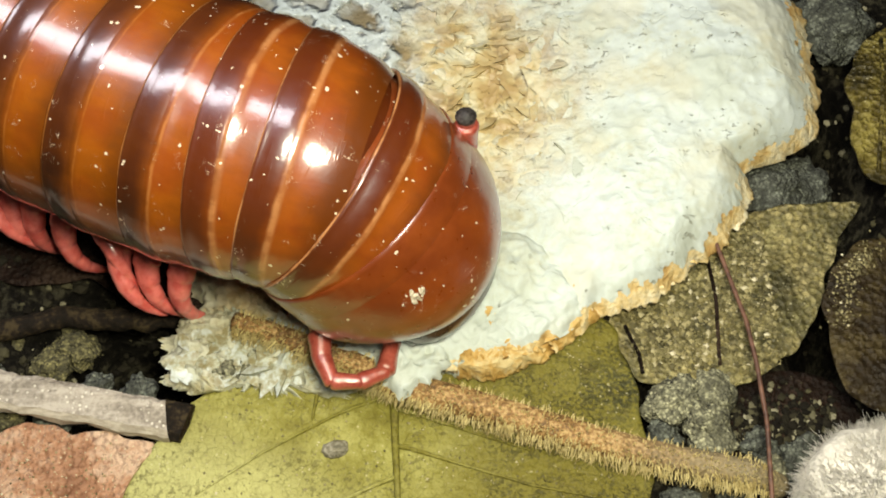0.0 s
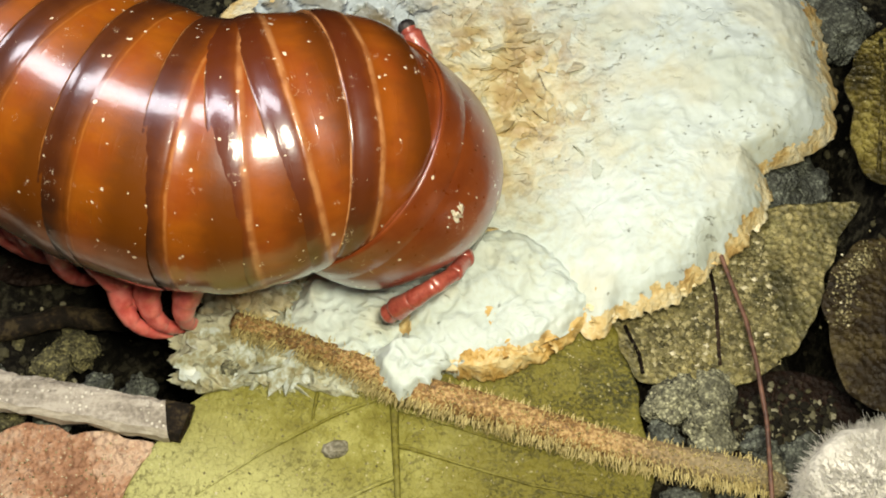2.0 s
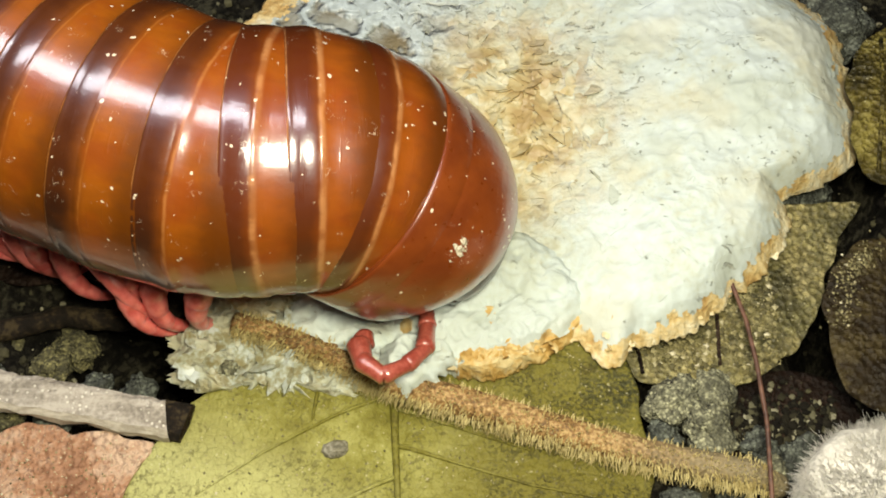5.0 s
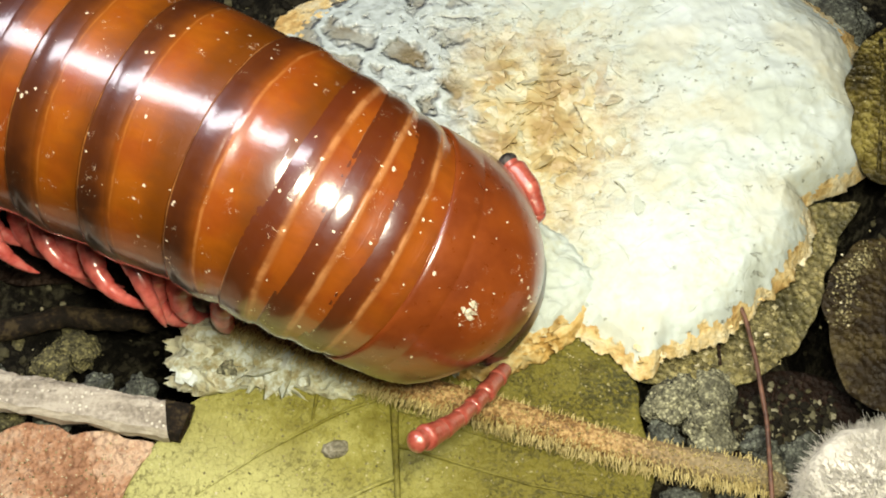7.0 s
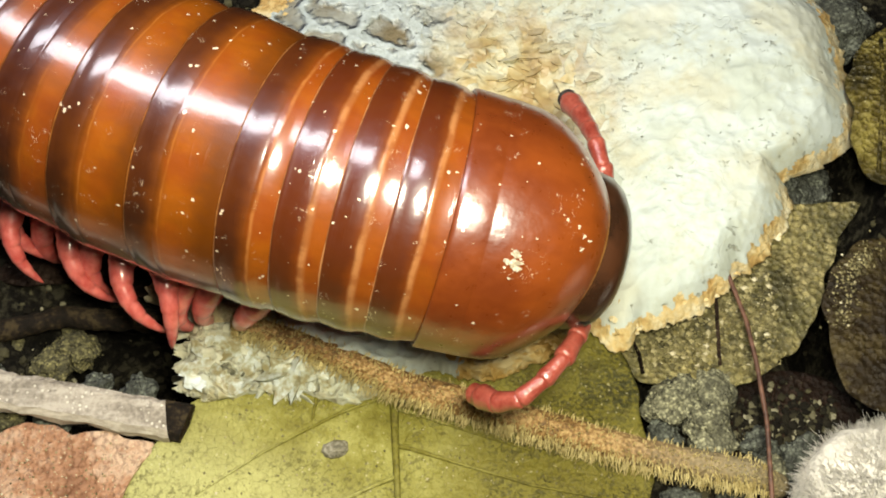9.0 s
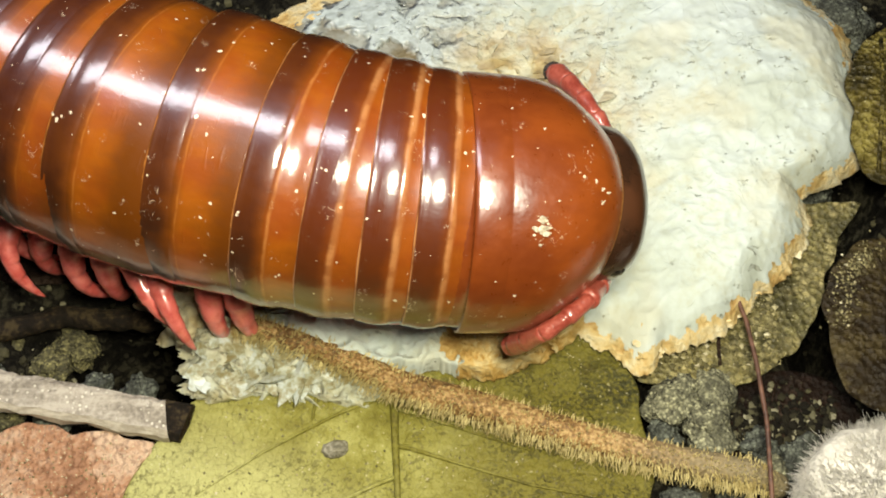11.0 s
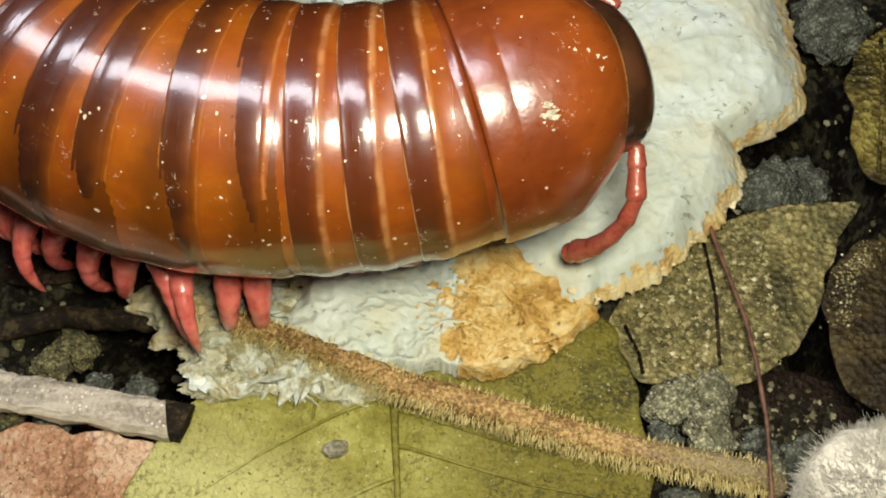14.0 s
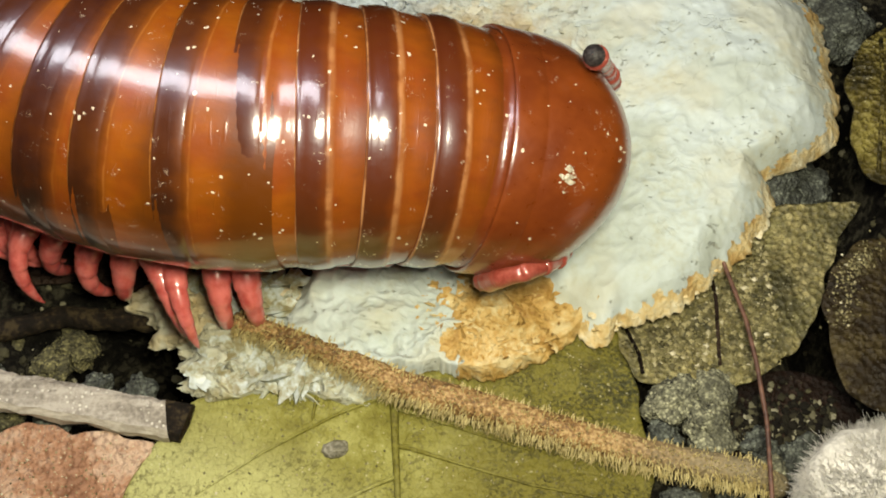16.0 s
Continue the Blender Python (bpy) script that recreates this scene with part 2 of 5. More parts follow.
        m.bump(m.math("MULTIPLY", stain, m.noise(1.3, 2, rough=0.45, warp=0.8)), 0.42)
    if porous:
        # open pores with thin pale walls
        hole = m.math("MULTIPLY", m.step(m.noise(0.55, 5, rough=0.6), 0.42, 0.64), m.step(m.noise(1.6, 3), 0.34, 0.5))
        c = m.mix(m.math("MULTIPLY", hole, 0.42), c, m.mix(m.step(big, 0.4, 0.6), (0.28, 0.22, 0.08), (0.40, 0.39, 0.27)))
        m.bump(m.math("SUBTRACT", 1.0, hole), 0.12)
    m.colour(c)
    m.bump(m.noise(1.2, 3, rough=0.45), 0.03)
    m.bump(m.noise(0.25, 3, rough=0.5), 0.010)
    return m.m


def crust_material(name, tones):
    m = Mat(name, rough=0.6)
    c = m.ramp(m.step(m.math("ADD", m.math("MULTIPLY", m.noise(1.6, 4), 0.72), m.math("MULTIPLY", m.noise(0.3, 4), 0.28)), 0.2, 0.80),
               *zip((0.22, 0.40, 0.56, 0.76), tones))
    m.colour(c)
    m.bump(m.noise(0.6, 5, rough=0.6), 0.24)
    m.bump(m.noise(0.25, 4), 0.08)
    return m.m


M_BREAD = bread_material("bread_crumb", (-13.7, 4.2, 0.5))
M_CRUST = crust_material("bread_crust", ((0.46, 0.29, 0.10), (0.58, 0.43, 0.19), (0.62, 0.51, 0.29), (0.63, 0.58, 0.42)))
M_GOLD = crust_material("bread_crust_golden", ((0.30, 0.16, 0.03), (0.46, 0.28, 0.075), (0.55, 0.37, 0.13), (0.62, 0.50, 0.26)))
M_CRUMB = bread_material("bread_dry", None)
M_WET = bread_material("bread_wet", None, MOIST, True)
M_SOAKED = bread_material("bread_soaked", None, SOAKED, True)
M_TORN = simple("bread_torn", ((0.3, (0.23, 0.20, 0.10)), (0.5, (0.33, 0.34, 0.25)), (0.7, (0.46, 0.50, 0.48))), 0.9, 0.25, 0.4, 0.08, bump_size=0.5).m


def leaf_material(name, stops, spots, vein, grainy=0.0, aged=None, dusty=0.48, net_weight=0.16, gravel=0.0, shine=0.4):
    m = Mat(name, rough=0.5, sss=0.0, shine=shine)
    c = m.ramp(m.step(m.math("ADD", m.math("MULTIPLY", m.noise(4.0, 4), 0.6), m.math("MULTIPLY", m.noise(0.4, 6, rough=0.65), 0.4)), 0.12, 0.88), *stops)
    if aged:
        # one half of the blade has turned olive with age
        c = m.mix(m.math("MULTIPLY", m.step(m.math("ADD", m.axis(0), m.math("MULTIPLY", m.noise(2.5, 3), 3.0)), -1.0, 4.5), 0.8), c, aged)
        old = m.step(m.math("ADD", m.axis(0), m.math("MULTIPLY", m.noise(2.0, 4), 4.0)), 1.0, 6.0)
        grit = m.math("MULTIPLY", m.math("MULTIPLY", m.step(m.noise(0.15, 4, rough=0.6), 0.48, 0.58), m.step(m.noise(1.4, 4), 0.40, 0.58)), old)
        c = m.mix(m.math("MULTIPLY", grit, 0.75), c, (0.045, 0.042, 0.014))
        # a patch of black mould near the tip
        far = m.nt.nodes.new("ShaderNodeVectorMath")
        far.operation = "DISTANCE"
        far.inputs[1].default_value = (7.3, -6.7, 0.0)
        m.nt.links.new(m.co, far.inputs[0])
        patch = m.math("SUBTRACT", 1.0, m.step(m.math("ADD", far.outputs["Value"], m.math("MULTIPLY", m.noise(0.9, 4), 2.4)), 1.8, 3.2))
        patch = m.math("MULTIPLY", patch, m.step(m.noise(0.2, 4, rough=0.6), 0.40, 0.56))
        c = m.mix(m.math("MULTIPLY", patch, 0.85), c, (0.030, 0.032, 0.014))
        m.bump(grit, -0.06)
        # paler towards the far corner: the sheen of brighter light, put into the colour
        c = m.mix(m.math("MULTIPLY", m.step(m.math("SUBTRACT", m.math("MULTIPLY", m.noise(2.5, 3), 3.0), m.math("ADD", m.math("MULTIPLY", m.axis(0), 0.5), m.axis(1))), 12.5, 18.0), 0.75), c, (0.48, 0.47, 0.20))
    net = m.math("SUBTRACT", 1.0, m.step(m.math("ADD", m.cells(0.38, "DISTANCE_TO_EDGE"), m.math("MULTIPLY", m.noise(0.25, 3), 0.14)), 0.05, 0.14))
    c = m.mix(m.math("MULTIPLY", m.math("MULTIPLY", net, m.step(m.noise(1.2, 3), 0.3, 0.6)), net_weight), c, vein)
    m.bump(net, -0.015)
    spot = m.step(m.noise(0.7, 6, rough=0.7), 0.60, 0.68)
    c = m.mix(m.math("MULTIPLY", spot, 0.7), c, spots)
    mould = m.math("MULTIPLY", m.step(m.noise(0.2, 4, rough=0.6), 0.51, 0.60), m.step(m.noise(2.4, 4), 0.42, 0.56))
    c = m.mix(m.math("MULTIPLY", mould, 0.5), c, tuple(0.6 * v for v in spots))
    dust = m.math("MULTIPLY", m.math("LESS_THAN", m.cells(0.22), 0.16), m.step(m.noise(1.7, 3), dusty, dusty + 0.14))
    c = m.mix(m.math("MULTIPLY", dust, 0.8), c, (0.50, 0.46, 0.30))
    if gravel:
        # a coat of sand grains, each with its own shade
        tone = m.ramp(m.cells(0.30, out="Color"), (0.2, (0.13, 0.107, 0.040)), (0.5, (0.28, 0.235, 0.09)), (0.8, (0.45, 0.385, 0.18)))
        c = m.mix(m.math("MULTIPLY", m.step(m.noise(1.5, 3), 0.35, 0.6), gravel), c, tone)
        c = m.mix(m.math("MULTIPLY", m.step(m.cells(0.30), 0.42, 0.65), 0.5), c, (0.04, 0.036, 0.016))
    m.colour(c)
    m.rough(m.noise(0.5, 4), 0.38, 0.7)
    m.bump(m.noise(1.6, 4), 0.25)
    m.bump(m.cells(0.16), 0.03)
    m.bump(m.noise(0.3, 5, rough=0.65), 0.10)
    if grainy:
        m.bump(m.cells(0.28), grainy)
    return m.m


M_GREEN = leaf_material("leaf_green", ((0.32, (0.145, 0.128, 0.019)), (0.5, (0.20, 0.183, 0.034)), (0.68, (0.29, 0.275, 0.078))), (0.08, 0.065, 0.015), (0.10, 0.09, 0.018), 0.0, (0.135, 0.115, 0.017), 0.48, 0.30, shine=0.2)
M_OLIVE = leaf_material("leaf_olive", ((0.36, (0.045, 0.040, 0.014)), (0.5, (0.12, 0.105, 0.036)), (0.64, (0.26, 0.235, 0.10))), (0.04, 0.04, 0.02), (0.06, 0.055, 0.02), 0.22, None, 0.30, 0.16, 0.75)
M_TAN = leaf_material("leaf_tan", ((0.32, (0.20, 0.09, 0.045)), (0.5, (0.37, 0.19, 0.105)), (0.68, (0.52, 0.36, 0.25))), (0.22, 0.10, 0.06), (0.28, 0.14, 0.08), 0.14, None, 0.30, 0.05)
# dead brown leaf, taken near black to carry the shadow on the right
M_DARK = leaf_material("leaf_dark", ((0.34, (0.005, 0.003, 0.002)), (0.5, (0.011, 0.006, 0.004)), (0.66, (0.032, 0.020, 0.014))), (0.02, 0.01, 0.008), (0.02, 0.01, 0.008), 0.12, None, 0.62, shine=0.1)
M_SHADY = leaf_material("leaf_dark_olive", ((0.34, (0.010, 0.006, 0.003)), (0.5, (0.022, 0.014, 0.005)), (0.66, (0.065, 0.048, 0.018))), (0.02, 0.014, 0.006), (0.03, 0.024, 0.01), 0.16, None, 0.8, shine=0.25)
M_YOUNG = leaf_material("leaf_yellow_olive", ((0.34, (0.028, 0.022, 0.004)), (0.5, (0.095, 0.072, 0.012)), (0.66, (0.23, 0.19, 0.045))), (0.03, 0.024, 0.006), (0.05, 0.04, 0.01), 0.28)


def stem_material():
    m = Mat("stem_ochre", rough=0.7)
    c = m.ramp(m.step(m.math("ADD", m.math("MULTIPLY", m.noise(1.4, 3), 0.35), m.math("MULTIPLY", m.noise(0.16, 4), 0.65)), 0.2, 0.8),
               (0.25, (0.09, 0.048, 0.014)), (0.5, (0.22, 0.118, 0.036)), (0.75, (0.42, 0.28, 0.12)))
    # the end among the clods is grey with dust
    c = m.mix(m.math("MULTIPLY", m.step(m.math("ADD", m.axis(0), m.math("MULTIPLY", m.noise(1.5, 3), 3.0)), 7.0, 13.5), 0.8), c, (0.20, 0.17, 0.10))
    m.colour(c)
    m.bump(m.cells(0.18), 0.07)
    m.bump(m.noise(0.5, 4), 0.10)
    return m.m


M_STEM = stem_material()
M_HAIR = simple("plant_hair", ((0.3, (0.34, 0.26, 0.09)), (0.7, (0.56, 0.47, 0.22))), 0.6, 0.2, 0.6, 0.01).m


def twig_material():
    m = Mat("twig_grey", rough=0.8, shine=0.25)
    c = m.ramp(m.step(m.math("ADD", m.math("MULTIPLY", m.noise(0.5, 4, stretch=(0.15, 1, 1)), 0.6), m.math("MULTIPLY", m.noise(0.2, 4), 0.4)), 0.25, 0.75),
               (0.2, (0.19, 0.165, 0.135)), (0.5, (0.30, 0.265, 0.225)), (0.8, (0.41, 0.37, 0.32)))
    c = m.mix(m.math("MULTIPLY", m.step(m.noise(0.6, 5, rough=0.7), 0.60, 0.68), 0.6), c, (0.12, 0.10, 0.085))
    dust = m.math("MULTIPLY", m.math("LESS_THAN", m.cells(0.26), 0.22), m.step(m.noise(1.4, 3), 0.42, 0.56))
    c = m.mix(m.math("MULTIPLY", dust, 0.8), c, (0.66, 0.62, 0.54))
    m.colour(c)
    m.bump(m.noise(0.4, 4, stretch=(0.15, 1, 1)), 0.10)
    m.bump(m.noise(0.2, 4), 0.06)
    m.bump(dust, 0.05)
    return m.m


M_TWIG = twig_material()
M_BARE = simple("bare_wood", ((0.3, (0.33, 0.29, 0.23)), (0.7, (0.52, 0.47, 0.39))), 0.8, 0.15, 0.8, 0.06, stretch=(0.4, 1, 1)).m
# near black: shadow in the gaps of the litter is put into this colour
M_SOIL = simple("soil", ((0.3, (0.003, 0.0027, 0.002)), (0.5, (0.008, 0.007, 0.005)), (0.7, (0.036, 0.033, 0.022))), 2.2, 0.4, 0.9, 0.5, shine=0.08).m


def clod_material(name, tone):
    m = Mat(name, rough=0.85)
    grain = m.math("ADD", m.math("MULTIPLY", m.cells(0.15, out="Color"), 0.6), m.math("MULTIPLY", m.noise(0.5, 4), 0.4))
    c = m.ramp(grain, (0.22, tuple(0.14 * v for v in tone)), (0.5, tuple(0.5 * v for v in tone)), (0.75, tone))
    c = m.mix(m.math("MULTIPLY", m.step(m.noise(0.9, 4), 0.48, 0.62), 0.75), c, tuple(0.14 * v for v in tone))
    c = m.mix(m.math("MULTIPLY", m.step(m.cells(0.15), 0.45, 0.65), 0.5), c, tuple(0.1 * v for v in tone))
    m.colour(c)
    m.bump(m.math("SUBTRACT", 1.0, m.cells(0.15)), 0.10)
    m.bump(m.noise(0.7, 4), 0.35)
    return m.m


M_CLOD = clod_material("soil_clod", (0.44, 0.43, 0.28))
M_MOSS = clod_material("mossy_clod", (0.24, 0.215, 0.09))
M_WETCLOD = clod_material("wet_clod", (0.17, 0.185, 0.15))
M_PEBBLE = simple("pebble_grey", ((0.25, (0.09, 0.08, 0.05)), (0.5, (0.17, 0.155, 0.105)), (0.8, (0.30, 0.28, 0.22))), 0.6, 0.15, 0.7, 0.08).m
M_FLUFF = simple("fluff", ((0.3, (0.47, 0.45, 0.41)), (0.7, (0.68, 0.65, 0.60))), 1.5, 0.2, 0.9, 0.10).m
M_ROOT = simple("root_brown", ((0.3, (0.006, 0.004, 0.002)), (0.5, (0.014, 0.009, 0.005)), (0.7, (0.042, 0.030, 0.014))), 0.9, 0.2, 0.85, 0.12, shine=0.2).m
M_REDSTEM = simple("thin_red_stem", ((0.3, (0.055, 0.022, 0.014)), (0.7, (0.15, 0.07, 0.045))), 1.5, 0.3, 0.6, 0.04).m


def grains_material():
    m = Mat("soil_grains", rough=0.85, shine=0.12)
    # most grains are near black too, with the shadow of the gaps in their colour
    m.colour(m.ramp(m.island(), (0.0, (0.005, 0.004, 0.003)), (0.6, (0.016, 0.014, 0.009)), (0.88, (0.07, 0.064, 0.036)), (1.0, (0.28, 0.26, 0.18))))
    m.bump(m.noise(0.12, 3), 0.03)
    return m.m


M_GRAINS = grains_material()


def grit_material():
    m = Mat("sand_grit", rough=0.5)
    m.colour(m.ramp(m.island(), (0.0, (0.06, 0.052, 0.024)), (0.5, (0.17, 0.15, 0.068)), (0.92, (0.33, 0.29, 0.15)), (1.0, (0.62, 0.57, 0.42))))
    return m.m


M_GRIT = grit_material()


# ---- mesh helpers (all lengths in millimetres until a mesh is linked) ----
def mesh_of(name, verts, faces, mats, idx=None, smooth=True):
    me = bpy.data.meshes.new(name)
    me.from_pydata([(x * MM, y * MM, z * MM) for x, y, z in verts], [], faces)
    for m in mats:
        me.materials.append(m)
    if idx is not None:
        me.polygons.foreach_set("material_index", idx)
    me.polygons.foreach_set("use_smooth", [smooth] * len(me.polygons))
    me.update()
    return me


def part(name, me, parent=None, label=""):
    ob = new(name, me)
    if parent:
        ob.parent = parent
    return tagged(ob, label)


def at(x, y, z, rx=0, ry=0, rz=0):
    return pose(x * MM, y * MM, z * MM, rx, ry, rz)


def revolve(profile, n, squash=None):
    """A surface round the x axis from (x, r) pairs; squash(x, y, z) reshapes a point."""
    verts, faces = [], []
    for x, r in profile:
        for k in range(n):
            a = 2 * math.pi * k / n
            v = (x, r * math.cos(a), r * math.sin(a))
            verts.append(squash(*v) if squash else v)
    for i in range(len(profile) - 1):
        for k in range(n):
            a, b = i * n + k, i * n + (k + 1) % n
            faces.append((a, b, b + n, a + n))
    return verts, faces


def tube(path, radii, n=8, caps=True):
    """A tapered tube along a path of points."""
    verts, faces = [], []
    pts = [Vector(p) for p in path]
    side = None
    for i, p in enumerate(pts):
        t = (pts[min(i + 1, len(pts) - 1)] - pts[max(i - 1, 0)]).normalized()
        ref = Vector((0, 0, 1)) if abs(t.z) < 0.9 else Vector((0, 1, 0))
        side = t.cross(ref).normalized() if side is None else (side - t * side.dot(t)).normalized()
        up = side.cross(t)
        for k in range(n):
            a = 2 * math.pi * k / n
            verts.append(tuple(p + (side * math.cos(a) + up * math.sin(a)) * radii[i]))
    for i in range(len(pts) - 1):
        for k in range(n):
            a, b = i * n + k, i * n + (k + 1) % n
            faces.append((a, b, b + n, a + n))
    if caps:
        faces.append(tuple(range(n - 1, -1, -1)))
        last = (len(pts) - 1) * n
        faces.append(tuple(last + k for k in range(n)))
    return verts, faces


def smooth_loop(points, n):
    """n points at even angles on the closed curve through a few outline points, seen from their middle."""
    c = np.mean(np.array(points, float), axis=0)
    d = np.array(points, float) - c
    ang, rad = np.arctan2(d[:, 1], d[:, 0]), np.hypot(d[:, 0], d[:, 1])
    o = np.argsort(ang)
    ang, rad = ang[o], rad[o]
    ang = np.concatenate([ang - 2 * np.pi, ang, ang + 2 * np.pi])
    rad = np.concatenate([rad, rad, rad])
    th = np.linspace(-np.pi, np.pi, n, endpoint=False)
    r = np.interp(th, ang, rad)
    r = (np.roll(r, 1) + 2 * r + np.roll(r, -1)) / 4
    return c, th, r


def slab(outline, top, bottom, n_r, n_a, rag, edge=0.12, crust_from=0.93, seed=0.0, mats=(None, None), ox=0.0, oy=0.0, rough=0.25, rag_size=1.2, crust_fn=None):
    """A ragged slab: outline points, top(x, y) and bottom heights, a broken rim and an uneven top. (ox, oy): its origin."""
    c, th, rr = smooth_loop(outline, n_a)
    verts, faces, idx = [], [], []
    fr = [(i / n_r) ** 0.8 for i in range(1, n_r + 1)]
    centre_top = len(verts)
    verts.append((c[0] - ox, c[1] - oy, top(c[0], c[1])))

    def jag(x, y):
        v = Vector((x / rag_size, y / rag_size, seed))
        return (noise.noise(v) + 0.6 * noise.noise(v * 2.7) + 0.45 * noise.noise(v * 6.1) + 0.3 * noise.noise(v * 15.0)) * rag

    for f in fr:
        for a, r in zip(th, rr):
            x0, y0 = c[0] + r * math.cos(a), c[1] + r * math.sin(a)
            r2 = r + jag(x0, y0) * f**16
            x, y = c[0] + r2 * f * math.cos(a), c[1] + r2 * f * math.sin(a)
            z = top(x, y)
            v = Vector((x, y, seed + 3.1))
            z += (noise.noise(v * 0.55) * 0.9 - abs(noise.noise(v * 0.8)) * 1.5 - abs(noise.noise(v * 1.7)) * 1.0 - abs(noise.noise(v * 3.6)) * 0.28 + noise.noise(v * 6.5) * 0.06 + 0.55) * rough
            e = max(0.0, (f - (1 - edge)) / edge)
            z -= (z - bottom) * 0.92 * e**1.6
            z += e * (1.0 - 0.6 * e) * (noise.noise(v * 1.9) + 0.7 * noise.noise(v * 4.3)) * rough * 1.6
            verts.append((x - ox, y - oy, z))
    for k in range(n_a):
        faces.append((0, 1 + k, 1 + (k + 1) % n_a))
        idx.append(1 if crust_fn and crust_fn(c[0], c[1], 0) else 0)
    for i in range(n_r - 1):
        for k in range(n_a):
            a, b = 1 + i * n_a + k, 1 + i * n_a + (k + 1) % n_a
            faces.append((a, a + n_a, b + n_a, b))
            x, y = c[0] + rr[k] * fr[i] * math.cos(th[k]), c[1] + rr[k] * fr[i] * math.sin(th[k])
            limit = crust_from + 0.05 * noise.noise(Vector((x * 0.9, y * 0.9, seed))) + 0.04 * noise.noise(Vector((x * 3.1, y * 3.1, seed)))
            crusty = fr[i + 1] > limit if crust_fn is None else crust_fn(x, y, fr[i + 1])
            idx.append(1 if crusty else 0)
    base = len(verts)
    last = 1 + (n_r - 1) * n_a
    for k in range(n_a):
        x, y, z = verts[last + k]
        cx, cy = c[0] - ox, c[1] - oy
        verts.append((cx + (x - cx) * 0.975, cy + (y - cy) * 0.975, bottom))
    verts.append((c[0] - ox, c[1] - oy, bottom))
    for k in range(n_a):
        b = (k + 1) % n_a
        faces.append((last + k, base + k, base + b, last + b))
        idx.append(1)
        faces.append((base + k, len(verts) - 1, base + b))
        idx.append(1)
    return [mesh_of("slab", verts, [f for f, i in zip(faces, idx) if i == k], [mats[k]]) for k in (0, 1)]


def flakes(rng, spots, mat, sizes, tilt):
    """Small torn flakes, each with a thick underside, lying at all slants on the spots given."""
    verts, faces = [], []
    for x, y, z in spots:
        s = rng.choice(sizes) * rng.uniform(0.8, 1.25)
        m = Matrix.Rotation(rng.uniform(0, 6.3), 3, "Z") @ Matrix.Rotation(rng.gauss(0, tilt), 3, "X") @ Matrix.Rotation(rng.gauss(0, tilt * 0.6), 3, "Y")
        o = len(verts)
        long = rng.uniform(0.8, 1.9)
        top = []
        for u, v, w in ((-1.0, 0, 0), (-0.5, 0.55, 0.12), (0.1, 0.7, 0.16), (0.6, 0.45, 0.12), (1.0, 0.05, 0), (0.5, -0.5, 0.04), (-0.1, -0.62, 0.08), (-0.6, -0.4, 0.02)):
            top.append(Vector((u * s * long * rng.uniform(0.7, 1.3), v * s * rng.uniform(0.55, 1.35), w * s * rng.uniform(0.4, 1.6))))
        under = [Vector((p.x * 0.8, p.y * 0.8, p.z - 0.25 * s)) for p in top]
        for p in top + [Vector((0, 0, 0.2 * s))] + top + under + [Vector((0, 0, -0.3 * s))]:
            p = m @ p
            verts.append((x + p.x, y + p.y, z + p.z))
        for k in range(8):
            n = (k + 1) % 8
            faces += [(o + n, o + k, o + 8), (o + 9 + k, o + 9 + n, o + 17 + n, o + 17 + k), (o + 17 + k, o + 17 + n, o + 25)]
    return mesh_of("flakes", verts, faces, [mat])


def bread_parts(meshes, owner):
    part("crumb", meshes[0], owner)
    part("crust", meshes[1], owner, "golden brown broken crust")


def leaf_mesh(outline, height, thick, n_r, n_a, mat, rag=0.0, seed=0.0):
    """A thin leaf blade of real thickness over an outline, with height(x, y)."""
    c, th, rr = smooth_loop(outline, n_a)
    verts, faces = [], []
    for layer in (0.0, -thick):
        verts.append((c[0], c[1], height(c[0], c[1]) + layer))
        for i in range(1, n_r + 1):
            for a, r in zip(th, rr):
                f = i / n_r
                j = rag * noise.noise(Vector((math.cos(a) * r * 0.9, math.sin(a) * r * 0.9, seed))) * f
                x, y = c[0] + (r + j) * f * math.cos(a), c[1] + (r + j) * f * math.sin(a)
                verts.append((x, y, height(x, y) + layer * (1.0 - 0.5 * f)))
    m = 1 + n_r * n_a
    for s in (0, m):
        for k in range(n_a):
            t = (s, s + 1 + k, s + 1 + (k + 1) % n_a)
            faces.append(t if s == 0 else t[::-1])
        for i in range(n_r - 1):
            for k in range(n_a):
                a, b = s + 1 + i * n_a + k, s + 1 + i * n_a + (k + 1) % n_a
                q = (a, a + n_a, b + n_a, b)
                faces.append(q if s == 0 else q[::-1])
    for k in range(n_a):
        a, b = 1 + (n_r - 1) * n_a + k, 1 + (n_r - 1) * n_a + (k + 1) % n_a
        faces.append((a, a + m, b + m, b))
    return mesh_of("blade", verts, faces, [mat])


def lump(radius, stretch, bumpy, seed, mat, level=3):
    bm = bmesh.new()
    bmesh.ops.create_icosphere(bm, subdivisions=level, radius=1.0)
    for v in bm.verts:
        n = noise.noise(v.co * 1.6 + Vector((seed, 0, 0))) + 0.5 * noise.noise(v.co * 4.0 + Vector((0, seed, 0))) + 0.3 * noise.noise(v.co * 9.0)
        v.co = v.co * (1 + bumpy * n)
        v.co = Vector((v.co.x * stretch[0], v.co.y * stretch[1], v.co.z * stretch[2])) * radius * MM
    me = bpy.data.meshes.new("lump")
    bm.to_mesh(me)
    bm.free()
    me.materials.append(mat)
    me.polygons.foreach_set("use_smooth", [True] * len(me.polygons))
    return me


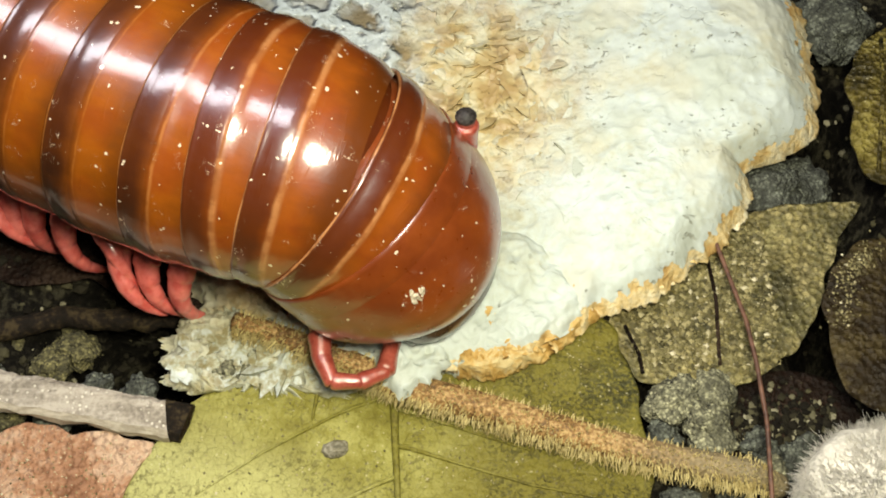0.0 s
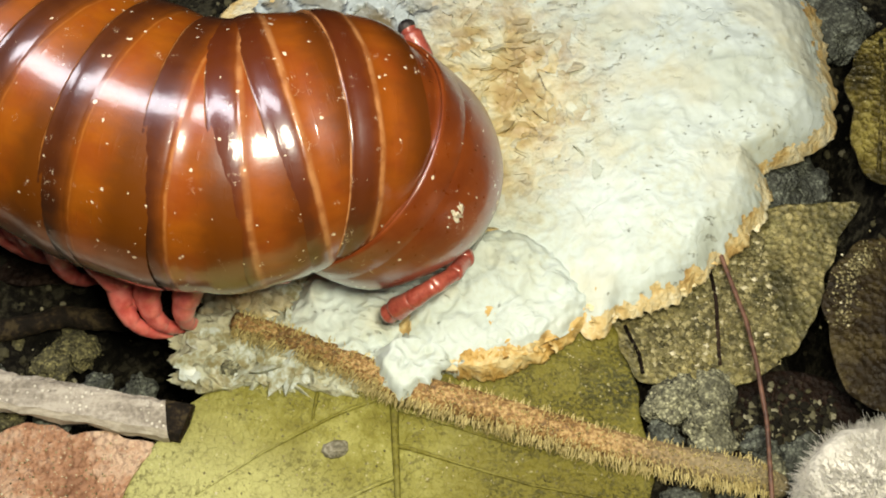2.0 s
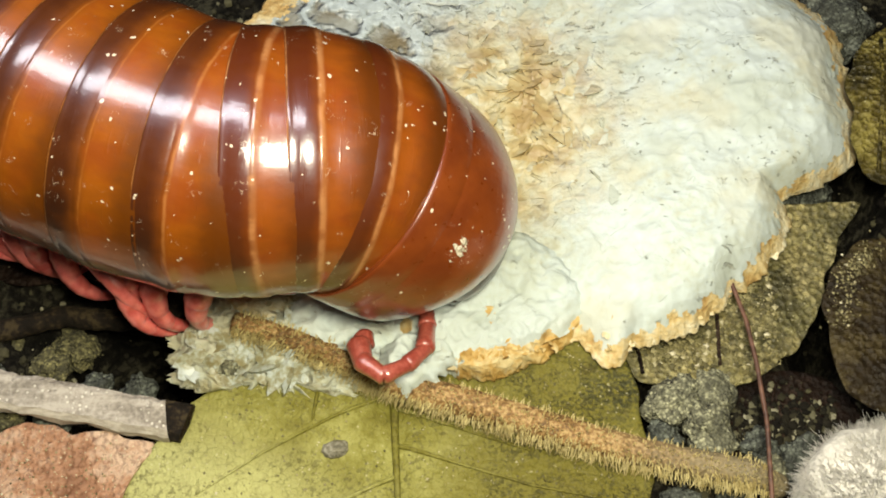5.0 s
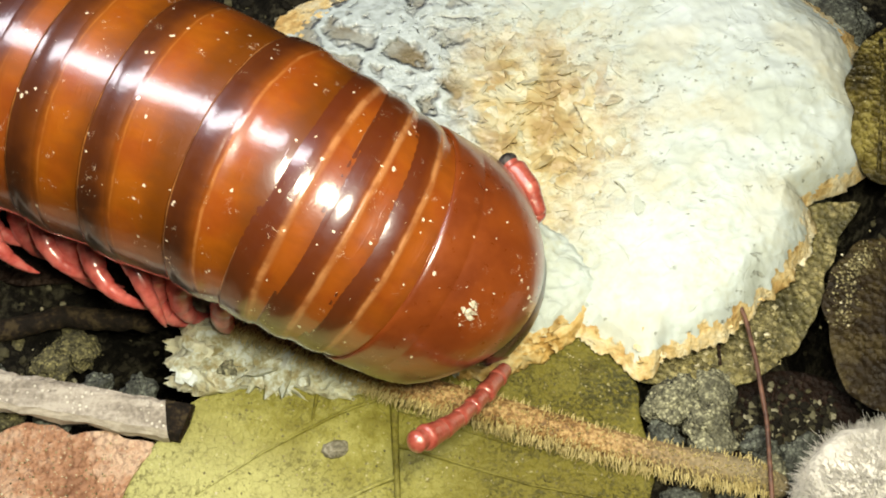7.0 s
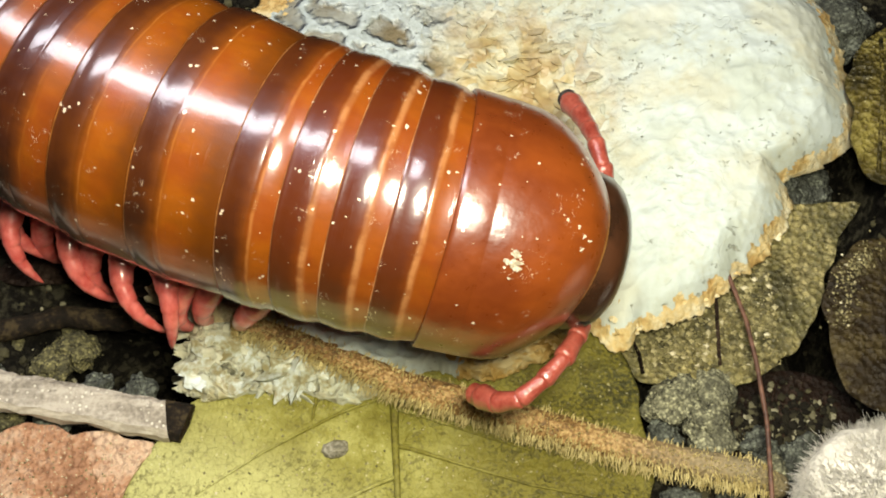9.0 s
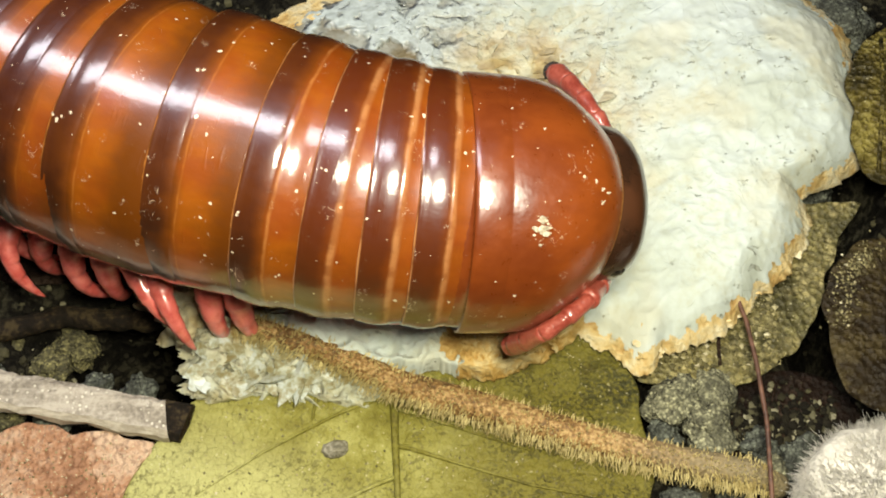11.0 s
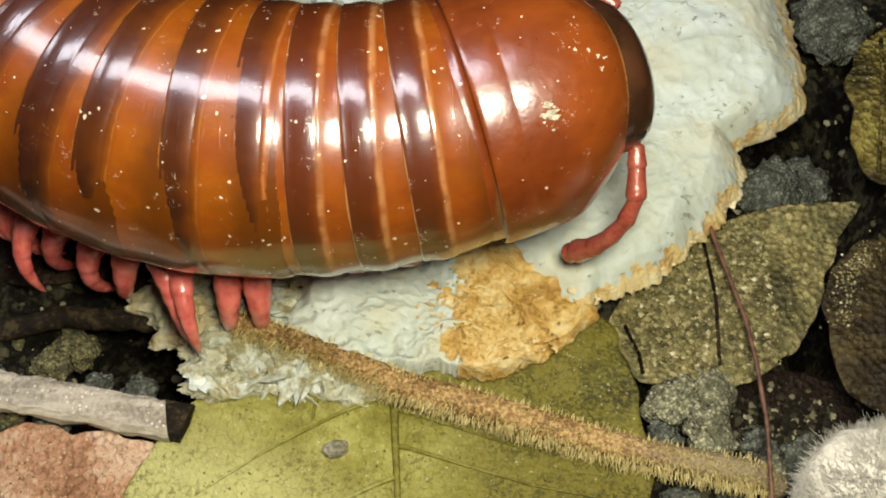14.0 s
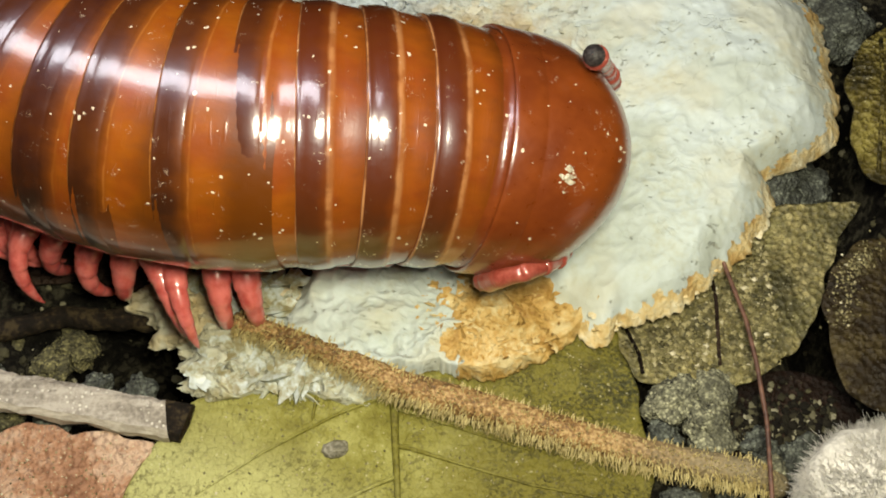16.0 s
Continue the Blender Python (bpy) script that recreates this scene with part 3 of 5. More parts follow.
def wave(x, y, size, amp, seed):
    return amp * noise.noise(Vector((x / size, y / size, seed)))


# ---- the ground ----
PITS = [(-13.6, -4.8, 3.2, 2.2, 8.0), (-8.5, -4.0, 2.5, 1.6, 2.5), (18.0, 4.5, 2.6, 5.0, 8.0), (18.0, 9.5, 2.0, 3.0, 6.0),
        (17.0, -2.8, 1.3, 3.2, 8.0), (14.5, -8.0, 2.5, 2.0, 2.5), (9.2, -7.2, 1.0, 1.3, 3.0), (-19.0, -7.8, 5.0, 1.0, 2.5)]


def ground_z(x, y):
    z = -0.9 + wave(x, y, 6.0, 0.5, 1.0) + wave(x, y, 1.7, 0.35, 2.0) + wave(x, y, 0.6, 0.15, 3.0)
    for px, py, sx, sy, d in PITS:
        z -= d * math.exp(-((x - px) / sx) ** 2 - ((y - py) / sy) ** 2)
    return z


def build_ground():
    radii = [0.45 * i for i in range(1, 75)]
    while radii[-1] < 3000:
        radii.append(radii[-1] * 1.22)
    n = 200
    verts = [(0, 0, ground_z(0, 0))]
    faces = []
    for r in radii:
        for k in range(n):
            a = 2 * math.pi * k / n
            x, y = r * math.cos(a), r * math.sin(a)
            verts.append((x, y, ground_z(x, y)))
    for k in range(n):
        faces.append((0, 1 + k, 1 + (k + 1) % n))
    for i in range(len(radii) - 1):
        for k in range(n):
            a, b = 1 + i * n + k, 1 + i * n + (k + 1) % n
            faces.append((a, a + n, b + n, b))
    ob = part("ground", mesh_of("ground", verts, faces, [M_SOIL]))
    tagged(ob, "dark moist soil under leaf litter, shade put into its colour", "ground", kind="structure")


build_ground()


def build_grains():
    rng = random.Random(5)
    bm = bmesh.new()
    bmesh.ops.create_icosphere(bm, subdivisions=1, radius=1.0)
    base = [v.co.copy() for v in bm.verts]
    tri = [[v.index for v in f.verts] for f in bm.faces]
    bm.free()
    verts, faces = [], []
    for n in range(7600):
        x, y = rng.uniform(-23, 23), rng.uniform(-14, 17)
        crumbly = n >= 6500
        if crumbly:
            # crumbs of soil lying on the rotting leaf
            x, y = rng.uniform(12.4, 16.8), rng.gauss(-8.3, 0.8)
        elif -12.5 < x < 8.2 and y < -3.5 or x < -12.4 and y < -8.4 or 7.0 < x < 16.4 and -6.4 < y < 2.0:
            continue
        s = rng.choice((0.05, 0.07, 0.1, 0.14, 0.2, 0.28)) * rng.uniform(0.8, 1.3)
        o = len(verts)
        sx, sy, sz = s * rng.uniform(0.7, 1.3), s * rng.uniform(0.7, 1.3), s * rng.uniform(0.6, 1.0)
        if crumbly:
            sx, sy, sz = sx * 0.6, sy * 0.6, sz * 0.6
        z = (-0.9 + (x - 14.8) * 0.05 + wave(x, y, 3.0, 0.35, 37.0) if crumbly else ground_z(x, y)) + sz * 0.5
        for v in base:
            j = rng.uniform(0.75, 1.2)
            verts.append((x + v.x * sx * j, y + v.y * sy * j, z + v.z * sz * j))
        faces += [tuple(o + i for i in t) for t in tri]
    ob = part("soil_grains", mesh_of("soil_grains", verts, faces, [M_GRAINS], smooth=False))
    tagged(ob, "loose dark and pale grains of soil", "soil", kind="stuff")


build_grains()


# ---- leaf litter ----
def thing(name, label, category, group="", kind=""):
    return tagged(new(name), label, category, group, kind)


def build_green_leaf():
    def h(x, y):
        return 0.05 + wave(x, y, 5.0, 0.35, 11.0) - 0.25 * math.exp(-((x + 2.0) / 0.5) ** 2) - 0.012 * max(0.0, -x - 6) ** 2

    out = [(-13.7, -11.5), (-11.9, -9.0), (-10.1, -6.9), (-6.0, -4.8), (-2.0, -3.5), (3.0, -3.0), (7.3, -3.3), (7.9, -5.5), (8.3, -8.2), (8.5, -10.5), (7.0, -14.5), (-1.0, -17.5), (-11.0, -16.0)]
    leaf = thing("green_leaf", "yellow-green fallen leaf with dark spots and pale veins", "leaf")
    part("blade", leaf_mesh(out, h, 0.18, 46, 180, M_GREEN, 0.35, 4.0), leaf)

    def vein(path, r):
        pts = []
        for (x0, y0), (x1, y1) in zip(path, path[1:]):
            for k in range(8):
                x, y = x0 + (x1 - x0) * k / 8, y0 + (y1 - y0) * k / 8
                pts.append((x, y, h(x, y) + r * 0.35))
        v, f = tube(pts, [r * (1 - 0.6 * i / len(pts)) for i in range(len(pts))], 6)
        return mesh_of("vein", v, f, [M_GREEN])

    part("midrib", vein([(-2.1, -6.6), (-2.0, -9.0), (-1.8, -12.0), (-1.6, -16.5)], 0.20), leaf, "pale raised midrib")
    for path in ([(-2.2, -7.0), (-4.5, -8.0), (-7.5, -9.6), (-10.5, -11.5)], [(-5.3, -7.0), (-5.5, -8.4)], [(-2.0, -9.2), (0.5, -10.0), (3.6, -11.0), (6.8, -11.6)],
                 [(-2.0, -10.6), (-4.5, -11.8), (-7.0, -13.5)], [(-1.9, -7.6), (1.0, -8.6), (4.0, -9.6)]):
        part("side_vein", vein(path, 0.10), leaf)


build_green_leaf()


def build_olive_leaf():
    def h(x, y):
        return -0.45 + wave(x, y, 4.0, 0.4, 21.0) + 0.10 * max(0.0, x - 12)

    out = [(7.4, -3.3), (9.0, -0.6), (12.0, 1.4), (14.2, 2.0), (17.0, 2.15), (19.2, 2.25), (17.9, 0.6), (17.0, -1.2), (16.4, -3.0), (14.8, -5.1), (12.8, -6.4), (10.4, -6.5), (8.4, -6.2)]
    leaf = thing("olive_leaf", "dull olive fallen leaf coated in sandy grains", "leaf")
    part("blade", leaf_mesh(out, h, 0.2, 36, 150, M_OLIVE, 0.3, 9.0), leaf)
    for path in ([(11.9, 0.6), (12.1, -2.5), (12.0, -5.9)], [(8.0, -3.6), (8.5, -5.0), (8.6, -6.1)]):
        pts = [(x, y, h(x, y) + 0.08) for (x0, y0), (x1, y1) in zip(path, path[1:]) for k in range(8) for x, y in [(x0 + (x1 - x0) * k / 8, y0 + (y1 - y0) * k / 8)]]
        v, f = tube(pts, [0.09] * len(pts), 6)
        part("vein", mesh_of("vein", v, f, [M_DARK]), leaf, "dark sunken vein")


build_olive_leaf()


def curled_height(x, y):
    dx, dy = x - 19.041, y + 4.357
    return 2.0 - 0.05 * dx + wave(x, y, 3.0, 0.25, 43.0) - 0.10 * (dx * dx * 0.5 + dy * dy * 0.2)


def build_sand():
    rng = random.Random(17)
    verts, faces = [], []
    for _ in range(4200):
        k = rng.random()
        if k < 0.62:
            x, y = rng.uniform(8.2, 14.6), rng.uniform(-5.6, 1.6)
            z = -0.45 + wave(x, y, 4.0, 0.4, 21.0) + 0.10 * max(0.0, x - 12)
        elif k < 0.72:
            # along the raised edge of the dark curled leaf
            q = rng.random()
            x, y = np.interp(q, (0, 0.4, 1), (16.5, 17.1, 18.7)) + rng.gauss(0.25, 0.3), np.interp(q, (0, 0.4, 1), (-4.6, -2.0, -0.9)) + rng.gauss(-0.1, 0.3)
            z = curled_height(x, y)
        elif k < 0.8:
            x, y = rng.uniform(-22, -13.4), rng.uniform(-11.5, -9.0)
            z = -0.35 + wave(x, y, 3.0, 0.2, 31.0)
        else:
            x, y = rng.uniform(-10, 7.5), rng.uniform(-12, -5)
            z = 0.05 + wave(x, y, 5.0, 0.35, 11.0) - 0.25 * math.exp(-((x + 2.0) / 0.5) ** 2) - 0.012 * max(0.0, -x - 6) ** 2
        s = rng.choice((0.04, 0.05, 0.07, 0.1, 0.15)) * (0.4 if k >= 0.72 else 0.5 if k > 0.62 else 1.0)
        o = len(verts)
        for dx, dy, dz in ((1, 0, 0), (-1, 0.2, 0), (0.1, 1, 0), (0, -1, 0), (0.1, 0, 0.8), (0, 0, -0.8)):
            verts.append((x + dx * s * rng.uniform(0.6, 1.3), y + dy * s * rng.uniform(0.6, 1.3), z + s * 0.4 + dz * s))
        faces += [tuple(o + i for i in f) for f in ((0, 2, 4), (2, 1, 4), (1, 3, 4), (3, 0, 4), (2, 0, 5), (1, 2, 5), (3, 1, 5), (0, 3, 5))]
    ob = part("sand_grains", mesh_of("sand_grains", verts, faces, [M_GRIT], smooth=False))
    tagged(ob, "pale sand grains scattered over fallen leaves", "sand", kind="stuff")


build_sand()


def build_flat_leaf(name, label, out, z, slope, mat, seed, rag=0.3, amp=0.35, fold=None):
    c = np.mean(np.array(out), axis=0)

    def h(x, y):
        d = z + (x - c[0]) * slope[0] + (y - c[1]) * slope[1] + wave(x, y, 3.0, amp, seed)
        if fold:
            d -= fold * ((x - c[0]) ** 2 * 0.5 + (y - c[1]) ** 2 * 0.2)
        return d

    leaf = thing(name, label, "leaf")
    part("blade", leaf_mesh(out, h, 0.2, 26, 120, mat, rag, seed), leaf)
    o = np.array(out)
    a, b = o[np.argmax(o[:, 1])], o[np.argmin(o[:, 1])]
    pts = [(a[0] * (1 - k / 14) + b[0] * k / 14, a[1] * (1 - k / 14) + b[1] * k / 14) for k in range(1, 14)]
    v, f = tube([(x, y, h(x, y) + 0.04) for x, y in pts], [0.10] * len(pts), 6)
    part("midrib", mesh_of("midrib", v, f, [mat]), leaf)


build_flat_leaf("tan_leaf", "pinkish tan dry leaf with a pale dusty surface", [(-25.0, -8.0), (-18.8, -8.7), (-15.6, -8.75), (-13.2, -8.95), (-11.9, -9.0), (-12.5, -9.9), (-13.3, -11.0), (-15.5, -15.0), (-24.0, -15.0)], -0.35, (0.0, 0.0), M_TAN, 31.0, 0.3, 0.2)
build_flat_leaf("dark_leaf", "brown rotting leaf, blackened by shade put into its colour", [(12.4, -6.2), (14.5, -5.6), (17.0, -6.2), (18.0, -9.0), (17.0, -12.5), (13.0, -13.0), (11.6, -10.0)], -0.9, (0.05, 0.0), M_DARK, 37.0)
build_flat_leaf("curled_leaf", "olive yellow leaf with a rough grainy surface", [(18.9, 6.0), (19.2, 8.6), (20.8, 10.6), (23.5, 10.5), (24.5, 6.0), (22.5, 2.6), (19.4, 2.2)], 2.6, (0.0, 0.0), M_YOUNG, 41.0, 0.2, 0.25, 0.12)
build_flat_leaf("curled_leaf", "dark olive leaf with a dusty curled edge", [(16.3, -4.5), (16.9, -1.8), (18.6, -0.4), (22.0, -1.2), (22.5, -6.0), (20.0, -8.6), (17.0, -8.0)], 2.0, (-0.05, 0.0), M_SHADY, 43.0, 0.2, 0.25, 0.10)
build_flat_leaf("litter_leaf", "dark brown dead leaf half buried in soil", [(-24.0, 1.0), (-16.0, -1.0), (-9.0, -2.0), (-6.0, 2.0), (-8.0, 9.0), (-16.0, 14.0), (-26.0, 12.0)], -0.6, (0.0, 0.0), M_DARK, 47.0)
build_flat_leaf("litter_leaf", "dark brown dead leaf half buried in soil", [(-30.0, 6.0), (-45.0, 8.0), (-55.0, 20.0), (-48.0, 32.0), (-34.0, 30.0), (-27.0, 18.0)], 0.1, (0.0, 0.0), M_DARK, 49.0)


def build_stem():
    path = [(-9.2, -3.8), (-7.2, -4.5), (-4.3, -5.6), (-2.0, -6.8), (1.5, -7.75), (4.9, -8.8), (8.4, -9.8), (11.9, -10.5), (14.0, -10.9)]
    p = np.array(path)
    u = np.linspace(0, len(p) - 1, 70)
    x, y = np.interp(u, range(len(p)), p[:, 0]), np.interp(u, range(len(p)), p[:, 1])
    ker = np.ones(7) / 7
    xs, ys = np.convolve(np.pad(x, 3, "edge"), ker, "valid"), np.convolve(np.pad(y, 3, "edge"), ker, "valid")
    pts, rad = [], []
    for i in range(70):
        f = i / 69
        r = 0.42 + 0.28 * min(1.0, 2.2 * f) - 0.14 * f + 0.05 * noise.noise(Vector((i * 0.5, 0, 0)))
        pts.append((xs[i], ys[i], 0.62 + 0.10 * math.sin(f * 6) - 1.2 * max(0.0, f - 0.9) * 10 * 0.9))
        rad.append(r)
    stem = thing("hairy_stem", "ochre leaf stalk fringed with short stiff hairs", "plant stem")
    v, f = tube(pts, rad, 16)
    part("stalk", mesh_of("stalk", v, f, [M_STEM]), stem)
    rng = random.Random(3)
    verts, faces = [], []
    for _ in range(3800):
        i = rng.randrange(1, 68)
        q = rng.random()
        c = Vector(pts[i]).lerp(Vector(pts[i + 1]), q)
        t = (Vector(pts[i + 1]) - Vector(pts[i - 1])).normalized()
        side = Vector((t.y, -t.x, 0)).normalized()
        a = rng.gauss(0.1, 0.9) if rng.random() < 0.6 else rng.uniform(-3.1, 3.1)
        d = (side * math.cos(a) + Vector((0, 0, 1)) * math.sin(a)).normalized()
        root = c + d * rad[i] * 0.96
        if root.z < 0.1:
            continue
        ln = rng.uniform(0.20, 0.58) * (1.0 if abs(a) < 0.9 else 0.55)
        bend = t * rng.uniform(-0.3, 0.35) + Vector((0, 0, rng.uniform(-0.4, 0.1)))
        mid = root + (d + bend * 0.3).normalized() * ln * 0.55
        tip = root + (d + bend).normalized() * ln
        hv, hf = tube([root, mid, tip], [0.036, 0.026, 0.008], 3, False)
        o = len(verts)
        verts += hv
        faces += [tuple(o + k for k in g) for g in hf]
    tagged(part("hairs", mesh_of("hairs", verts, faces, [M_HAIR]), stem, "short pale plant hairs"), kind="stuff")


build_stem()


def build_twig():
    twig = thing("twig", "grey weathered flat twig with a broken end", "twig")
    n, sec = 60, [(-0.72, -0.28), (-0.70, 0.02), (-0.50, 0.24), (0.45, 0.34), (0.68, 0.18), (0.72, -0.2), (0.4, -0.4), (-0.4, -0.42)]
    verts, faces = [], []
    for i in range(n):
        f = i / (n - 1)
        x, y = -27.0 + 16.3 * f, -5.25 - 3.1 * f
        w = 1.30 - 0.14 * f
        for k, (a, b) in enumerate(sec):
            j = 0.10 * noise.noise(Vector((x * 0.7, k * 3.0, 5.0))) + 0.05 * noise.noise(Vector((x * 3, k * 3.0, 7.0)))
            cut = 0.55 * a * max(0.0, (i - n + 4) / 3) if i > n - 4 else 0
            verts.append((x - 0.18 * a + cut, y + (a + j) * w, 0.15 + (b + j) * w))
    m = len(sec)
    for i in range(n - 1):
        for k in range(m):
            a, b = i * m + k, i * m + (k + 1) % m
            faces.append((a, a + m, b + m, b))
    faces.append(tuple(range(m)))
    faces.append(tuple((n - 1) * m + k for k in range(m - 1, -1, -1)))
    dark = (n - 4) * m
    bare = [f for q, f in enumerate(faces[:-2]) if q % m in (0, 1) and q < dark]
    part("wood", mesh_of("wood", verts, [f for q, f in enumerate(faces[:-1]) if (q % m not in (0, 1) and q < dark) or q == len(faces) - 2], [M_TWIG], smooth=False), twig)
    part("bare_edge", mesh_of("bare_edge", verts, bare, [M_BARE], smooth=False), twig, "paler bare wood along the edge")
    end = verts[(n - 1) * m:]
    c = tuple(sum(q[a] for q in end) / m + (0.12 if a == 0 else 0) for a in range(3))
    part("broken_end", mesh_of("broken_end", end + [c], [(k, (k + 1) % m, m) for k in range(m)], [M_DARK], smooth=False), twig, "dark broken end")
    part("broken_tip", mesh_of("broken_tip", verts, [f for q, f in enumerate(faces[:-2]) if q >= dark], [M_ROOT], smooth=False), twig, "dark wood at the break")


build_twig()


def build_root():
    ob = thing("root", "dark brown decaying root among soil clods", "root")
    path = [(-21.5, -3.9), (-19.1, -3.5), (-17.0, -2.8), (-15.2, -3.0), (-13.1, -3.1), (-11.0, -2.6), (-8.5, -1.9)]
    p = np.array(path)
    u = np.linspace(0, len(p) - 1, 60)
    pts = [(np.interp(k, range(len(p)), p[:, 0]), np.interp(k, range(len(p)), p[:, 1]), -1.1 + 0.1 * math.sin(k * 2)) for k in u]
    v, f = tube(pts, [0.50 + 0.14 * noise.noise(Vector((i * 0.35, 2, 1))) for i in range(60)], 12)
    part("bark", mesh_of("bark", v, f, [M_ROOT]), ob)


build_root()


def build_thin_stem():
    ob = thing("thin_stem", "thin reddish brown dry stalk lying over leaves", "plant stem")
    path = [(11.9, 1.5, 0.5), (12.5, -1.6, 0.8), (13.0, -4.0, 1.0), (13.2, -5.9, 1.0), (13.35, -8.5, 0.9), (13.2, -11.8, 0.7), (13.1, -15.0, 0.0)]
    p = np.array(path)
    u = np.linspace(0, len(p) - 1, 50)
    pts = [tuple(np.interp(k, range(len(p)), p[:, a]) for a in range(3)) for k in u]
    v, f = tube(pts, [0.10 + 0.02 * noise.noise(Vector((i * 0.6, 1, 1))) for i in range(50)], 8)
    part("stalk", mesh_of("stalk", v, f, [M_REDSTEM]), ob)


build_thin_stem()

CLODS = [(9.9, -7.0, -0.7, 1.1, 1, M_CLOD), (11.6, -6.8, -0.7, 1.0, 2, M_CLOD), (11.3, -8.3, -0.7, 1.1, 3, M_CLOD), (9.4, -8.5, -1.0, 0.7, 4, M_WETCLOD), (13.4, -8.9, -1.1, 0.8, 5, M_WETCLOD),
         (15.4, 3.6, -1.0, 1.4, 6, M_WETCLOD), (17.3, 4.2, -1.9, 1.4, 7, M_WETCLOD), (19.6, 13.2, -0.5, 1.8, 8, M_WETCLOD), (-16.6, -3.9, -2.2, 0.9, 9, M_MOSS), (-17.4, -5.1, -1.6, 0.75, 10, M_MOSS),
         (-19.8, -3.6, -2.0, 1.1, 12, M_MOSS), (-19.6, -5.2, -2.0, 0.8, 18, M_WETCLOD), (10.0, -12.0, -0.8, 1.2, 13, M_WETCLOD), (12.2, -12.0, -0.9, 1.0, 14, M_WETCLOD),
         (-9.4, -6.1, 0.0, 0.75, 15, M_CLOD), (15.0, -9.6, -0.7, 0.9, 16, M_WETCLOD), (13.8, -10.2, -0.7, 0.7, 17, M_CLOD), (-16.9, -7.9, -1.3, 0.7, 19, M_WETCLOD), (-19.0, -7.6, -1.3, 0.8, 20, M_MOSS),
         (-15.4, -6.0, -1.9, 0.75, 21, M_WETCLOD), (-13.5, -6.1, -2.3, 0.8, 22, M_WETCLOD)]
CLOD_LABEL = {M_CLOD: "crumbly grey-green clod of soil and sand", M_MOSS: "mossy olive clod of soil beside the twig", M_WETCLOD: "dark wet clod of soil among dead leaves"}
for cx, cy, cz, cr, seed, mat in CLODS:
    ob = part("soil_clod", lump(cr, (1.15, 0.95, 0.75), 0.42, seed * 7.3, mat, 4))
    ob.matrix_world = at(cx, cy, cz, 0, 0, seed * 37)
    tagged(ob, CLOD_LABEL[mat], "soil clod", "soil clods")


pebble = part("pebble", lump(0.46, (1.25, 0.85, 0.55), 0.22, 71.0, M_PEBBLE, 3))
pebble.matrix_world = at(-4.45, -9.45, 0.10, 0, 0, 15)
tagged(pebble, "small grey pebble lying on a green leaf", "pebble")


def build_fluff():
    ob = thing("seed_fluff", "pale grey fuzzy tuft of plant fluff", "plant fluff")
    part("core", lump(3.7, (1.15, 1.0, 0.75), 0.16, 3.0, M_FLUFF, 4), ob)
    rng = random.Random(8)
    verts, faces = [], []
    for _ in range(22000):
        d = Vector((rng.gauss(0, 1), rng.gauss(0, 1), rng.gauss(0, 1))).normalized()
        root = Vector((d.x * 4.1, d.y * 3.6, d.z * 2.65))
        ln = rng.uniform(0.12, 0.42)
        j = Vector((rng.gauss(0, 0.5), rng.gauss(0, 0.5), rng.gauss(0, 0.5)))
        hv, hf = tube([root, root + (d + j * 0.5) * ln * 0.5, root + (d + j) * ln], [0.022, 0.016, 0.005], 3, False)
        o = len(verts)
        verts += hv
        faces += [tuple(o + k for k in g) for g in hf]
    tagged(part("fuzz", mesh_of("fuzz", verts, faces, [M_FLUFF]), ob), kind="stuff")
    ob.matrix_world = at(18.2, -12.6, 1.2)


build_fluff()

# ---- bread ----
PIVOT = (13.76, 3.62)


def bread_top(x, y):
    t = min(1.0, max(0.0, (x - 1.0) / 9.0))
    z = 1.0 + 1.35 * t * t * (3 - 2 * t)
    z -= 0.9 * math.exp(-((x - 2.4) / 2.0) ** 2 - ((y - 8.0) / 2.6) ** 2)
    z += 0.5 * math.exp(-((x - 13.0) / 2.5) ** 2 - ((y - 9.0) / 4.0) ** 2)
    return z


